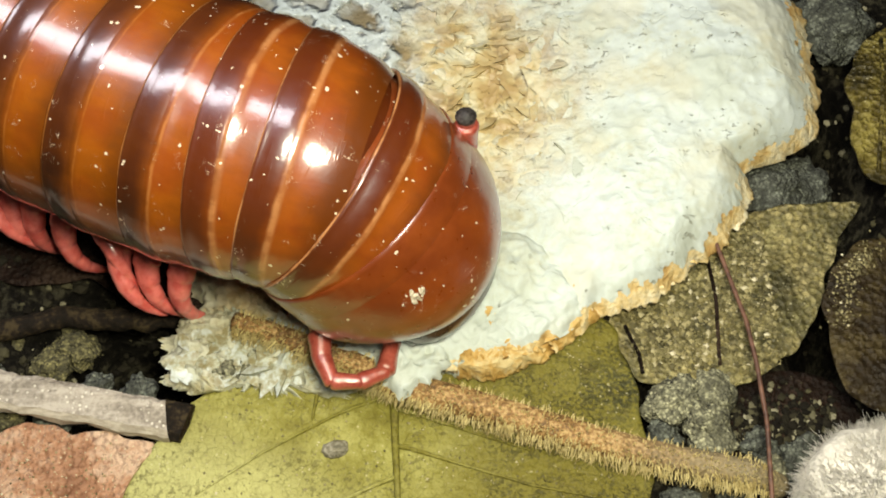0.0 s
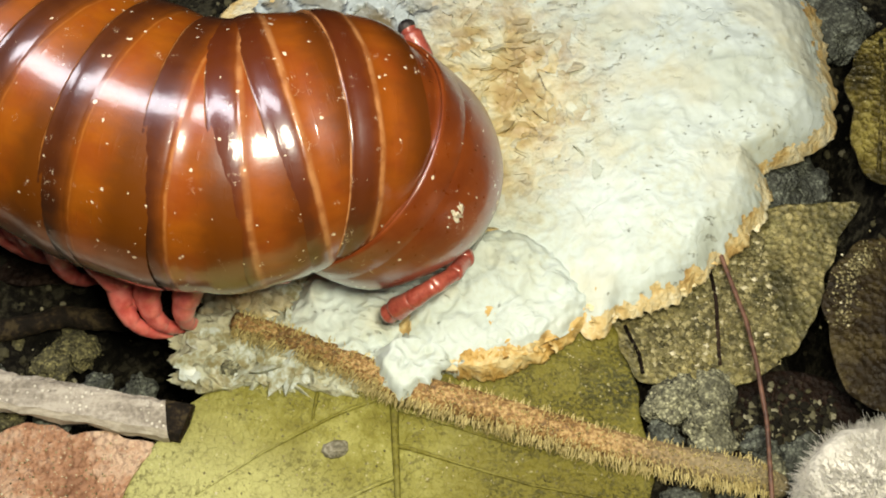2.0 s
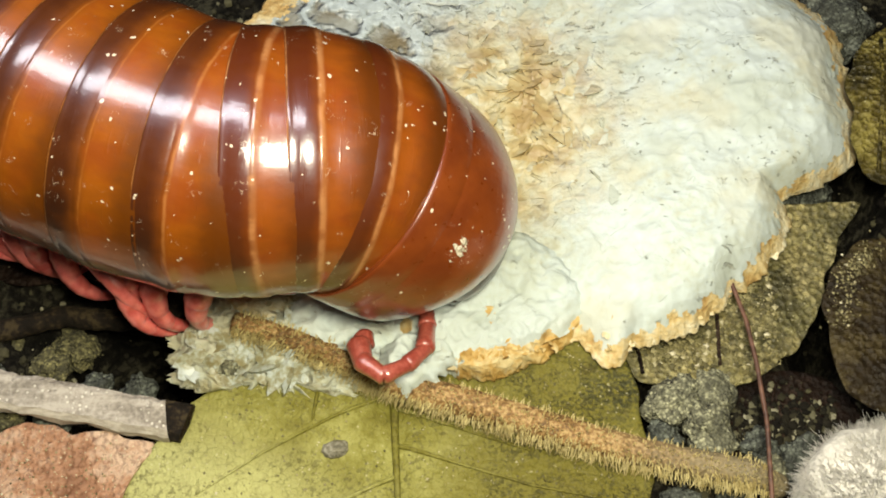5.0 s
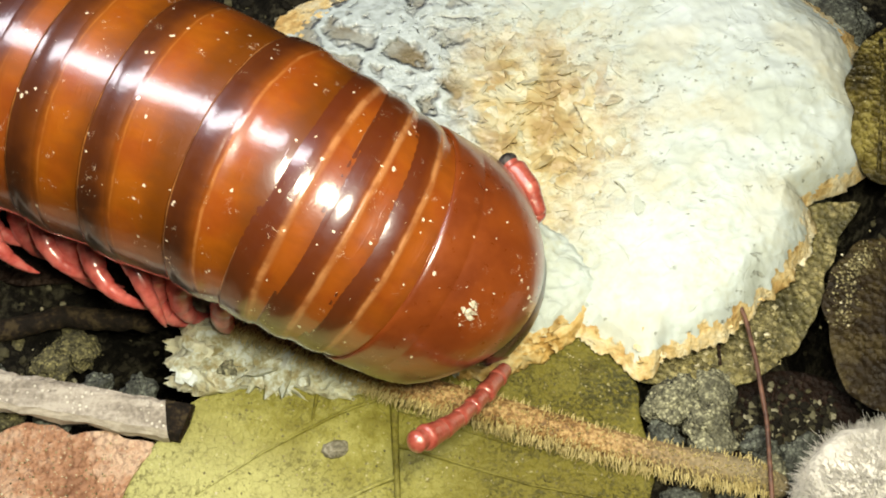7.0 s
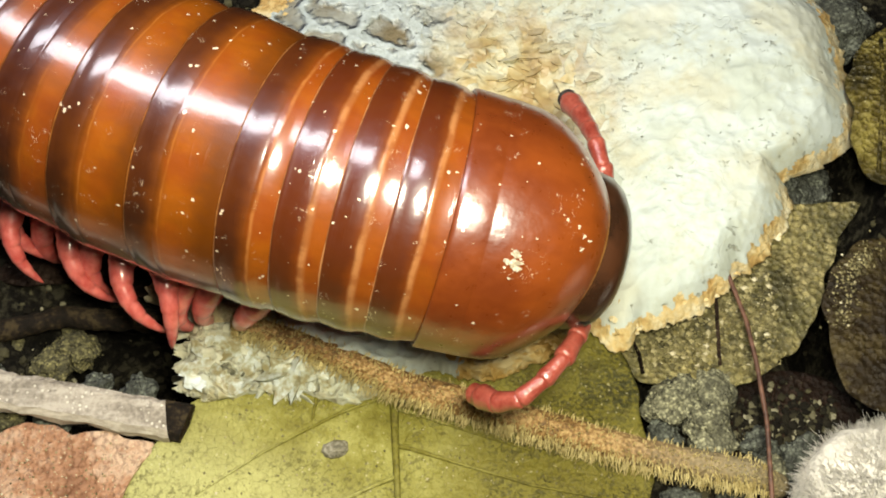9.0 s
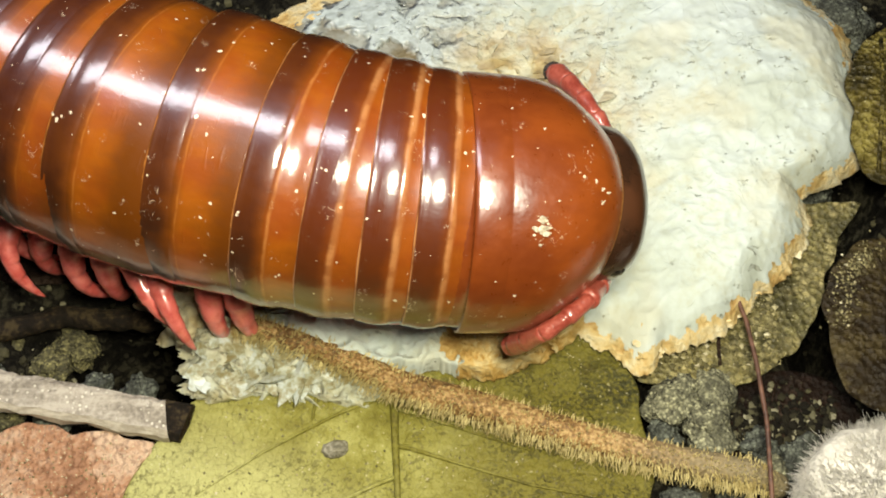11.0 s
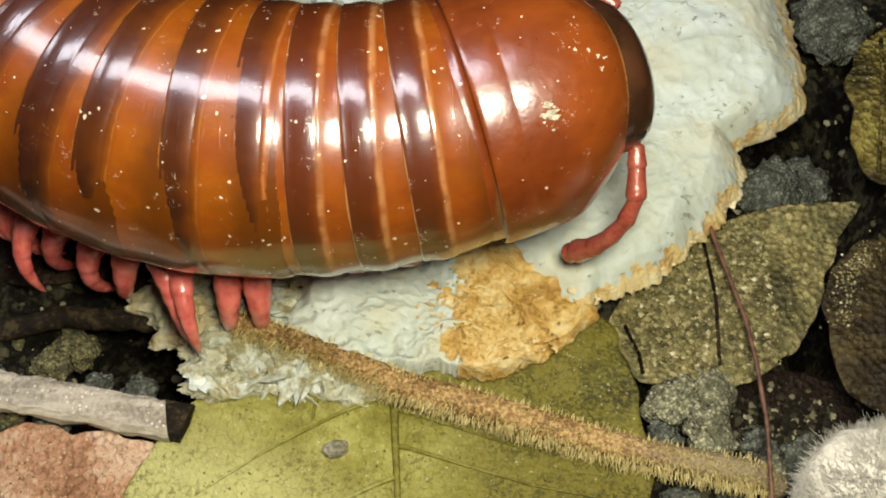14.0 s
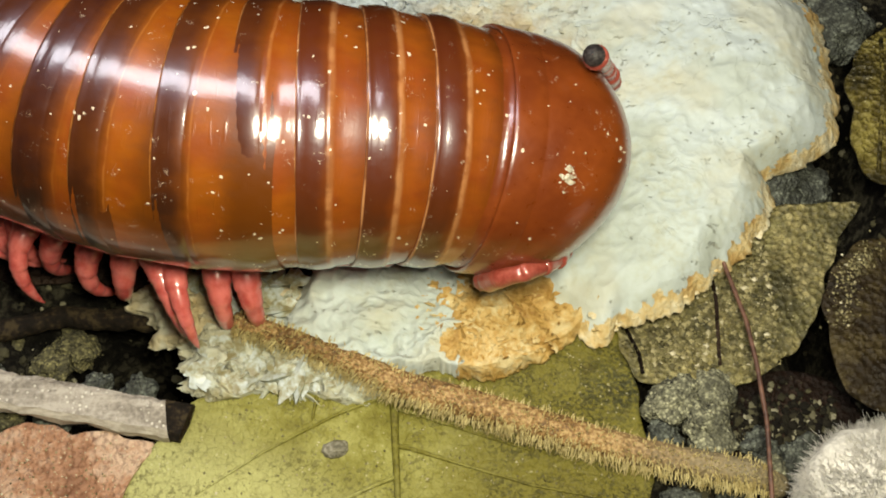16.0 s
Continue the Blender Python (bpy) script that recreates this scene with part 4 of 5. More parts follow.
def build_bread():
    out = [(17.9, 13.5), (17.9, 10.3), (18.15, 7.9), (17.3, 5.6), (15.5, 4.3), (14.0, 3.9), (14.0, 2.6), (13.4, 1.0), (11.5, -0.9), (9.9, -2.2), (8.4, -3.1), (6.9, -3.4), (5.7, -4.6), (4.6, -3.6),
           (2.6, -2.0), (-1.0, 0.0), (-6.0, 3.5), (-11.0, 7.0), (-12.5, 12.0), (-10.0, 16.0), (-3.0, 18.5), (6.0, 19.0), (13.0, 18.0)]
    bread = thing("bread_piece", "piece of pale bread crumb with a golden torn crust", "bread")
    me = slab(out, bread_top, 0.15, 150, 560, 0.34, 0.24, 0.93, 2.0, (M_BREAD, M_CRUST), PIVOT[0], PIVOT[1], 0.10, 1.1)
    bread_parts(me, bread)
    rng = random.Random(12)
    spots = []
    for _ in range(560):
        x, y = rng.gauss(1.6, 2.2), rng.gauss(8.2, 3.0)
        if -4.0 < x < 6.5 and 2.0 < y < 15.0:
            spots.append((x - PIVOT[0], y - PIVOT[1], bread_top(x, y) - 0.02))
    loose = part("flake", flakes(rng, spots, M_BREAD, (0.16, 0.26, 0.4, 0.6), 0.22), bread, "loose papery crumb flakes")
    tagged(loose, kind="stuff")
    # brittle golden scales along the torn lower edge
    rim = [(14.0, 3.0), (13.3, 1.0), (11.5, -0.75), (9.9, -2.0), (8.4, -2.9), (6.9, -3.2), (5.8, -4.2)]
    spots = []
    for _ in range(420):
        q = rng.random() * (len(rim) - 1)
        x, y = (float(np.interp(q, range(len(rim)), [p[a] for p in rim])) for a in (0, 1))
        d = abs(rng.gauss(0, 0.55))
        spots.append((x - 0.55 * d - PIVOT[0], y + 0.83 * d - PIVOT[1], 0.40 + min(1.1, 0.8 * d)))
    tagged(part("scale", flakes(rng, spots, M_CRUST, (0.06, 0.09, 0.13, 0.2), 0.5), bread, "golden brittle crust scales"), kind="stuff")
    bread.matrix_world = at(PIVOT[0], PIVOT[1], 0)
    return bread


BREAD = build_bread()


def build_fragment():
    out = [(-7.0, -4.2), (-5.6, -5.2), (-4.4, -5.7), (-2.0, -5.9), (-0.2, -5.9), (0.4, -6.2), (1.7, -6.5), (3.4, -5.9), (5.2, -4.9), (6.6, -3.6), (6.4, -1.0), (3.5, 0.4), (-2.0, 0.2), (-5.5, -1.0)]
    ob = thing("bread_fragment", "flat bread fragment with white crumb and ochre crust", "bread")
    me = slab(out, lambda x, y: 1.05 + 0.15 * math.sin(x), 0.12, 80, 420, 0.3, 0.12, 0.95, 5.0, (M_CRUMB, M_GOLD), 0, 0, 0.28,
              crust_fn=lambda x, y, f: x + 1.0 * noise.noise(Vector((x * 0.7, y * 0.9, 0))) + 0.6 * noise.noise(Vector((x * 2.1, y * 2.1, 3.0))) + 0.3 * noise.noise(Vector((x * 5.5, y * 5.5, 6.0))) > 0.3)
    bread_parts(me, ob)
    rng = random.Random(33)
    spots = []
    for _ in range(520):
        x, y = rng.gauss(2.0, 1.5), rng.gauss(-4.2, 1.2)
        if -1.2 < x < 5.0 and -6.1 + 0.25 * abs(x - 1.5) < y < -1.5:
            spots.append((x, y, 1.10 + 0.15 * math.sin(x)))
    tagged(part("scale", flakes(rng, spots, M_GOLD, (0.05, 0.08, 0.12, 0.18), 0.4), ob, "golden brittle crust scales"), kind="stuff")


build_fragment()


def build_lobe():
    """The corner of the bread that is gnawed off and pushed under the head."""
    out = [(-1.2, -6.2), (0.1, -6.2), (1.1, -6.0), (2.0, -5.8), (3.0, -5.5), (4.1, -5.1), (5.2, -4.5), (5.9, -3.9), (6.5, -2.8), (5.8, -1.4), (4.4, -0.1), (2.4, 0.6), (0.4, -0.3), (-1.1, -2.8), (-1.9, -4.2), (-1.9, -5.5)]
    ob = thing("bread_piece", "torn white corner of bread with a thin golden crust", "bread")
    me = slab(out, lambda x, y: 1.5 + 0.10 * (y + 4.0), 0.75, 46, 260, 0.26, 0.26, 0.93, 21.0, (M_CRUMB, M_CRUST), 0, 0, 0.24, 0.8,
              crust_fn=lambda x, y, f: f > 0.87 + 0.10 * noise.noise(Vector((x * 1.7, y * 1.7, 4.0))) and y < -3.6 - 0.16 * (2.0 - x) ** 2 * (x > 2.0))
    bread_parts(me, ob)
    return ob


LOBE = build_lobe()


def build_crumbs():
    a = thing("bread_crumb", "moist grey-white bread crumb flattened on a leaf", "bread")
    out = [(-11.3, -6.3), (-10.8, -7.0), (-10.0, -7.3), (-9.1, -7.4), (-8.3, -7.1), (-7.5, -7.1), (-6.9, -6.8), (-6.2, -6.8), (-5.7, -7.3), (-5.0, -7.8), (-3.9, -7.6), (-2.9, -7.3), (-2.6, -6.4), (-3.6, -5.2), (-4.8, -4.5), (-6.8, -3.8), (-9.3, -3.4), (-11.2, -4.6)]
    bread_parts(slab(out, lambda x, y: 0.55 + 0.2 * math.sin(1.7 * x), 0.15, 60, 420, 0.6, 0.22, 2.0, 9.0, (M_WET, M_WET), 0, 0, 0.28, 0.6), a)
    rng = random.Random(44)
    spots = []
    for _ in range(170):
        x = rng.uniform(-10.5, -3.2)
        y = rng.uniform(-6.9, -4.6) if x < -5 else rng.uniform(-7.2, -5.4)
        spots.append((x, y, 0.52 + 0.2 * math.sin(1.7 * x)))
    tagged(part("flake", flakes(rng, spots, M_TORN, (0.12, 0.2, 0.32, 0.45), 0.26), a, "torn translucent crumb flakes"), kind="stuff")
    b = thing("bread_crumb", "soaked tan bread flap torn thin behind the legs", "bread")
    out = [(-14.4, -2.9), (-13.6, -1.7), (-12.0, -0.9), (-9.7, -1.2), (-7.6, -1.8), (-5.6, -1.9), (-6.0, -3.2), (-7.7, -4.2), (-9.3, -5.2), (-10.5, -5.8), (-11.2, -5.0), (-11.8, -4.7), (-12.9, -4.5), (-12.6, -3.8), (-13.1, -3.1)]
    bread_parts(slab(out, lambda x, y: 0.15 + 0.25 * math.sin(x * 1.3 + y), -0.6, 26, 200, 0.4, 0.2, 2.0, 12.0, (M_SOAKED, M_SOAKED), 0, 0, 0.3, 0.6), b)
    spots = []
    for _ in range(160):
        x, y = rng.uniform(-12.6, -6.4), rng.uniform(-4.2, -1.6)
        if y > -3.4 - 0.5 * (x + 9.0) and y < -1.5:
            spots.append((x, y, 0.25 + 0.25 * math.sin(x * 1.3 + y)))
    tagged(part("flake", flakes(rng, spots, M_TORN, (0.15, 0.25, 0.4, 0.6), 0.3), b, "torn translucent crumb flakes"), kind="stuff")
    c = thing("bread_crumb", "small white bread nub lying over a plant stem", "bread")
    out = [(-2.8, -6.0), (-2.5, -6.8), (-1.7, -7.6), (-1.0, -7.0), (0.0, -6.5), (0.4, -5.6), (-1.0, -4.8), (-2.3, -5.1)]
    bread_parts(slab(out, lambda x, y: 1.75, 0.95, 16, 90, 0.3, 0.25, 2.0, 15.0, (M_CRUMB, M_CRUST), 0, 0, 0.3, 0.6), c)
    return a, b, c


CRUMB, FLAP, NUB = build_crumbs()

# ---- the millipede ----
RINGS = 21
NOMINAL = [0.0, 1.8, 3.6, 5.4, 7.4] + [7.4 + 2.7 * k for k in range(1, RINGS)]
MILLIPEDE = thing("millipede", "glossy red-brown banded millipede feeding on bread", "millipede")


def ring_radius(k):
    r = 5.08 + 0.42 * min(1.0, NOMINAL[k + 1] / 10.0)
    r *= (0.99, 0.995)[k] if k < 2 else 1.0
    return r * (1.0 - 0.06 * max(0, k - (RINGS - 5)))


def belly(x, y, z):
    return (x, y, z * 0.93 if z < 0 else z)


def build_ring(k):
    r = ring_radius(k)
    # a skirt under the ring behind, the rim, and a gently swollen hind band
    prof = [(-2.2, 0.875), (-0.7, 0.922), (0.3, 0.938), (0.10, 0.955), (0.0, 0.985), (0.03, 0.999), (0.10, 1.003), (0.18, 1.002), (0.24, 1.000), (0.42, 1.0055), (0.62, 1.0085), (0.82, 1.0085), (1.02, 1.005), (1.14, 1.000), (1.18, 0.997), (1.22, 0.998)]
    # the fore part is a little narrower, so that it slides into the ring ahead
    if k < 3:
        prof += [(1.30, 0.994), (1.42, 0.982), (1.8, 0.968), (2.2, 0.954), (2.6, 0.938), (3.0, 0.912), (3.5, 0.86)]
    elif k < 4:
        prof += [(1.45, 0.992), (1.6, 0.976), (2.0, 0.970), (2.5, 0.962), (3.0, 0.945), (3.5, 0.915), (4.0, 0.87)]
    else:
        prof += [(1.35, 0.998), (1.6, 0.993), (1.9, 0.989), (2.4, 0.982), (2.9, 0.974), (3.4, 0.964), (3.9, 0.95), (4.4, 0.92)]
    v, f = revolve([(x, q * r) for x, q in prof], 72, belly)
    wob = []
    for x, y, z in v:
        s = 1 + 0.004 * noise.noise(Vector((x * 0.8 + k * 9, y * 0.5, z * 0.5)))
        wob.append((x + 0.05 * noise.noise(Vector((k * 5.0, y * 0.6, z * 0.6))), y * s, z * s))
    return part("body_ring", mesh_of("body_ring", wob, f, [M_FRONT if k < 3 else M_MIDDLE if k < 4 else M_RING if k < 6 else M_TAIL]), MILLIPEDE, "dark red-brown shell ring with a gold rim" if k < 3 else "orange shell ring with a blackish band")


RING_OBS = [build_ring(k) for k in range(RINGS)]


def build_tail():
    r = ring_radius(RINGS - 1) * 0.97
    v, f = revolve([(2.5, r * 0.95), (0.5, r), (-1.0, r * 0.86), (-2.4, r * 0.6), (-3.2, r * 0.3), (-3.5, 0.02)], 40, belly)
    return part("tail_plate", mesh_of("tail_plate", v, f, [M_RING]), MILLIPEDE)


TAIL = build_tail()


def build_collum():
    def shape(x, y, z):
        u = min(1.0, max(0.0, (x - 2.0) / 4.0))
        w = u * u * (3 - 2 * u)
        back = w * 0.05 * (y + 0.3 * z) ** 2
        return (x - back, y, z * 0.93 if z < 0 else z)

    prof = [(-2.8, 4.45), (-1.3, 4.78), (-0.3, 4.90), (0.3, 4.94), (0.05, 4.97), (0.0, 5.08), (0.05, 5.13), (0.2, 5.15), (0.8, 5.14), (1.3, 5.12), (1.34, 5.108), (1.4, 5.115), (2.0, 5.09), (2.8, 5.02), (3.6, 4.89), (4.3, 4.65), (4.85, 4.34),
            (5.35, 3.90), (5.68, 3.46), (5.78, 3.31), (5.87, 3.16), (5.89, 3.05), (5.82, 2.94), (5.4, 2.8), (4.4, 2.7)]
    v, f = revolve(prof, 84, shape)
    idx = [1 if 19 <= i // 84 <= 21 else 0 for i in range(len(f))]
    ob = part("collum", mesh_of("collum", v, f, [M_COLLUM, M_RIM], idx), MILLIPEDE, "smooth chestnut neck shield with a pale front edge")
    rng = random.Random(2)

    def fleck(name, u, y, spread, count, size):
        verts, faces = [], []
        for _ in range(count):
            uu, yy = u + rng.gauss(0, spread), y + rng.gauss(0, spread)
            r = np.interp(uu, [p[0] for p in prof[5:21]], [p[1] for p in prof[5:21]])
            zz = math.sqrt(max(0.1, r * r - yy * yy))
            s = size * rng.choice((0.3, 0.5, 0.8, 1.5))
            q = min(1.0, max(0.0, (uu - 2.0) / 4.0))
            xx = uu - q * q * (3 - 2 * q) * 0.05 * yy * yy
            o = len(verts)
            for dx, dy, dz in ((1, 0, 0), (-0.9, 0.2, 0), (0, 1, 0), (0.1, -0.9, 0), (0, 0, 0.5), (0, 0, -0.5)):
                verts.append((xx + dx * s * rng.uniform(0.5, 1.4), yy + dy * s * rng.uniform(0.5, 1.4), zz + dz * s))
            faces += [tuple(o + i for i in t) for t in ((0, 2, 4), (2, 1, 4), (1, 3, 4), (3, 0, 4), (2, 0, 5), (1, 2, 5), (3, 1, 5), (0, 3, 5))]
        part(name, mesh_of(name, verts, faces, [M_DUST], smooth=False), ob, "dry cream food residue")

    fleck("residue", 2.4, -3.2, 0.16, 34, 0.13)
    fleck("residue", 4.9, -1.7, 0.15, 16, 0.10)
    fleck("residue", 4.3, -2.7, 0.5, 12, 0.05)
    return ob


COLLUM = build_collum()


def build_head():
    def shape(x, y, z):
        return (x, y * 1.22, z * (1.0 if z > 0 else 1.25) + 0.35)

    prof = [(3.2, 2.2), (4.2, 2.60), (5.1, 2.66), (5.8, 2.54), (6.3, 2.24), (6.65, 1.78), (6.88, 1.2), (7.0, 0.6), (7.04, 0.03)]
    v, f = revolve(prof, 48, shape)
    head = part("head", mesh_of("head", v, f, [M_HEAD]), MILLIPEDE, "dark brown glossy head")
    for s in (-1, 1):
        v, f = revolve([(-0.45, 0.02), (-0.3, 0.3), (0, 0.42), (0.3, 0.3), (0.45, 0.02)], 14)
        part("eye", mesh_of("eye", [(x + 5.6, y * 0.6 + s * 2.95, z + 0.2) for x, y, z in v], f, [M_EYE]), head, "black cluster eye")
    return head


HEAD = build_head()
SEG = [0.75, 1.25, 1.15, 1.15, 1.2, 1.0, 0.5]
SEG_R = [0.40, 0.43, 0.38, 0.38, 0.43, 0.52, 0.44]


def build_antenna(tip_mat):
    made = []
    for i, (ln, r) in enumerate(zip(SEG, SEG_R)):
        last = i == len(SEG) - 1
        # each joint swells towards its far end, where the next one is socketed
        prof = [(-0.16, r * 0.5), (-0.12, r * 0.74), (0.0, r * 0.82), (ln * 0.25, r * 0.84), (ln * 0.5, r * 0.89), (ln * 0.7, r * 0.96), (ln * 0.84, r * 1.0), (ln * 0.94, r * 0.97), (ln + 0.02, r * 0.86), (ln + 0.06, r * 0.5), (ln + 0.07, 0.02)]
        if last:
            prof[-3:] = [(ln + 0.05, r * 0.86), (ln + 0.16, r * 0.60), (ln + 0.22, r * 0.3), (ln + 0.24, 0.02)]
        v, f = revolve(prof, 16)
        idx = [1 if last and k // 16 >= 4 else 0 for k in range(len(f))]
        me = mesh_of("antenna_segment", v, f, [M_ANTENNA, tip_mat], idx)
        made.append(part("antenna", me, MILLIPEDE, "red jointed antenna") if i == 0 else part("antenna_segment", me, made[0]))
    return made


ANTENNA_NEAR, ANTENNA_FAR = build_antenna(M_ANTENNA), build_antenna(M_TIP)


def leg_mesh():
    """One bent leg of six joints, along +x, with a thin claw."""
    joints = [(0.0, 0.0, 0.64), (0.55, 0.55, 0.64), (1.3, 1.05, 0.57), (2.15, 1.28, 0.44), (3.0, 1.15, 0.36), (3.7, 0.76, 0.29), (4.25, 0.24, 0.20), (4.6, -0.20, 0.11), (4.75, -0.45, 0.03)]
    path, radii = [], []
    for (x0, z0, r0), (x1, z1, r1) in zip(joints, joints[1:]):
        for q, s in ((0.0, 0.88), (0.12, 0.95), (0.5, 0.99), (0.82, 1.04), (0.95, 0.99)):
            path.append((x0 + (x1 - x0) * q, 0, z0 + (z1 - z0) * q))
            radii.append((r0 + (r1 - r0) * q) * s * 1.0)
    v, f = tube([(x * 0.95, y, z * 0.95) for x, y, z in path], radii, 14)
    return mesh_of("leg", v, f, [M_LIMB])


LEG = leg_mesh()
LEGS = []
for ring in range(1, RINGS):
    for pair in (0.7, 1.9):
        for side in (-1, 1):
            LEGS.append((ring, pair, side, part("leg", LEG, MILLIPEDE, "pinkish red jointed leg")))

# ---- movement ----
# seconds, then the body's line: y at two stations behind, the neck's x, y, z, its heading and dip in degrees
BODY_A = [
    (0.0, 4.53, 0.90, -3.78, -0.98, 6.35, -25, 48),
    (0.5, 4.37, 0.85, -3.46, 0.75, 6.44, -8, 53),
    (1.0, 4.48, 0.54, -3.96, 0.76, 6.65, -11, 57),
    (1.5, 4.12, 0.17, -3.85, 0.56, 6.55, -4, 49),
    (2.0, 3.31, -0.17, -3.91, 0.91, 6.82, -2, 50),
    (2.5, 3.16, 0.22, -3.52, 0.90, 6.30, 1, 51),
    (3.0, 4.28, 0.60, -2.73, 1.13, 7.08, -1, 45),
    (3.5, 3.02, 0.00, -3.21, 0.50, 6.66, 4, 45),
    (4.0, 2.97, -0.23, -3.71, -0.00, 6.50, -5, 47),
]
BODY_B = [
    (6.5, 3.00, 0.16, -2.67, -1.74, 6.71, -9, 37),
    (7.0, 3.62, 0.21, -2.49, -2.88, 6.20, -12, 34),
    (7.5, 4.11, 0.22, -2.01, -2.89, 6.67, -15, 28),
    (8.0, 4.13, 0.15, -1.69, -2.88, 6.87, -13, 29),
    (8.5, 3.98, 0.21, -0.89, -3.18, 7.11, -20, 17),
    (9.0, 4.25, 0.38, -0.07, -2.63, 7.54, -10, 11),
]
BODY_C = [
    (11.5, 3.30, 0.31, 0.90, -1.18, 7.12, 2, 7),
    (12.0, 3.97, 1.02, 1.44, -0.32, 7.32, -9, 11),
    (12.5, 4.21, 1.12, 1.50, -0.31, 7.98, -7, 3),
    (13.0, 4.17, 0.90, 1.56, -0.14, 8.21, -2, 3),
    (13.5, 4.24, 0.89, 1.32, 0.49, 8.41, 7, -5),
    (14.0, 4.25, 0.71, 0.92, 0.91, 9.01, 16, -6),
    (14.5, 3.86, 0.25, 0.42, 0.98, 9.01, 19, -2),
    (15.0, 3.22, 0.23, 0.53, 0.61, 8.09, 13, 6),
    (15.5, 2.98, 1.02, 1.06, 1.92, 6.48, 15, 6),
    (16.0, 3.35, 1.01, 0.96, 1.15, 6.56, 2, 20),
]

# seconds and how far behind the neck each ring of the fore body has its rim
RIMS_A = [
    (0.0, 1.39, 3.42, 4.98, 7.04, 10.00, 12.90, 15.50),
    (0.5, 1.75, 3.75, 5.30, 7.04, 9.84, 12.74, 15.34),
    (1.0, 1.80, 3.55, 5.00, 6.65, 9.39, 12.29, 14.89),
    (1.5, 1.85, 3.50, 4.90, 6.60, 9.30, 12.20, 14.80),
    (2.0, 1.90, 3.65, 5.10, 6.70, 9.55, 12.45, 15.05),
    (2.5, 1.84, 3.45, 5.06, 6.83, 9.70, 12.60, 15.20),
    (3.0, 1.88, 3.42, 5.10, 7.00, 9.50, 12.40, 15.00),
    (3.5, 1.98, 3.40, 5.06, 7.00, 9.80, 12.70, 15.30),
    (4.0, 1.92, 3.46, 5.00, 6.75, 9.58, 12.48, 15.08),
]
RIMS_B = [
    (6.5, 1.42, 2.70, 4.00, 6.33, 10.00, 13.05, 15.65),
    (7.0, 1.52, 2.75, 4.05, 6.15, 10.00, 13.10, 15.70),
    (7.5, 1.54, 2.75, 4.22, 6.35, 9.85, 12.75, 15.35),
    (8.0, 1.54, 2.90, 4.35, 6.50, 9.95, 12.90, 15.50),
    (8.5, 1.50, 3.00, 4.60, 6.85, 10.18, 13.20, 15.80),
    (9.0, 1.68, 3.25, 4.80, 6.72, 10.10, 13.10, 15.70),
]
RIMS_C = [
    (11.5, 1.80, 3.30, 5.10, 7.45, 10.60, 14.00, 16.30),
    (12.0, 1.92, 3.52, 5.37, 7.25, 10.36, 13.45, 15.93),
    (12.5, 2.30, 3.97, 5.94, 7.66, 10.43, 13.38, 15.70),
    (13.0, 2.36, 4.00, 5.90, 7.70, 10.48, 13.35, 15.54),
    (13.5, 2.36, 4.06, 6.02, 7.96, 10.40, 13.05, 15.20),
    (14.0, 2.52, 4.40, 6.25, 8.04, 10.25, 12.90, 14.85),
    (14.5, 2.65, 4.65, 6.42, 8.32, 10.53, 13.01, 14.92),
    (15.0, 2.60, 4.65, 6.53, 8.55, 10.63, 13.15, 14.90),
    (15.5, 2.58, 4.90, 6.90, 9.10, 11.30, 13.80, 15.50),
    (16.0, 2.55, 4.68, 6.76, 8.70, 11.00, 13.55, 15.40),
]

# seconds and the place and turn of the bread
BREAD_A = [
    (0.0, 13.76, 3.62, 0.0), (0.5, 13.80, 3.71, 0.1), (1.0, 13.65, 3.74, 0.6), (1.5, 13.95, 4.08, 0.9), (2.0, 14.63, 3.56, 0.6),
    (2.5, 15.34, 1.93, -1.4), (3.0, 14.83, 1.49, -2.1), (3.5, 14.83, 1.93, -1.9), (4.0, 14.84, 2.16, -1.4), (6.5, 16.33, 1.95, 1.6),
    (7.0, 16.39, 1.84, 1.7), (7.5, 15.87, 2.28, 0.9), (8.0, 15.82, 2.28, 1.0), (8.5, 15.89, 2.46, 1.5), (9.0, 15.49, 3.11, 1.5),
]
BREAD_B = [
    (11.5, 16.30, 2.10, 3.1), (12.0, 16.09, 2.60, 2.8), (12.5, 15.07, 3.80, 1.7), (13.0, 15.01, 3.93, 2.1), (13.5, 14.54, 4.11, 2.5),
    (14.0, 13.54, 4.78, 3.5), (14.5, 13.51, 4.11, 2.2), (15.0, 14.41, 3.41, 1.4), (15.5, 14.58, 3.20, 0.7), (16.0, 14.69, 3.20, 0.8),
]

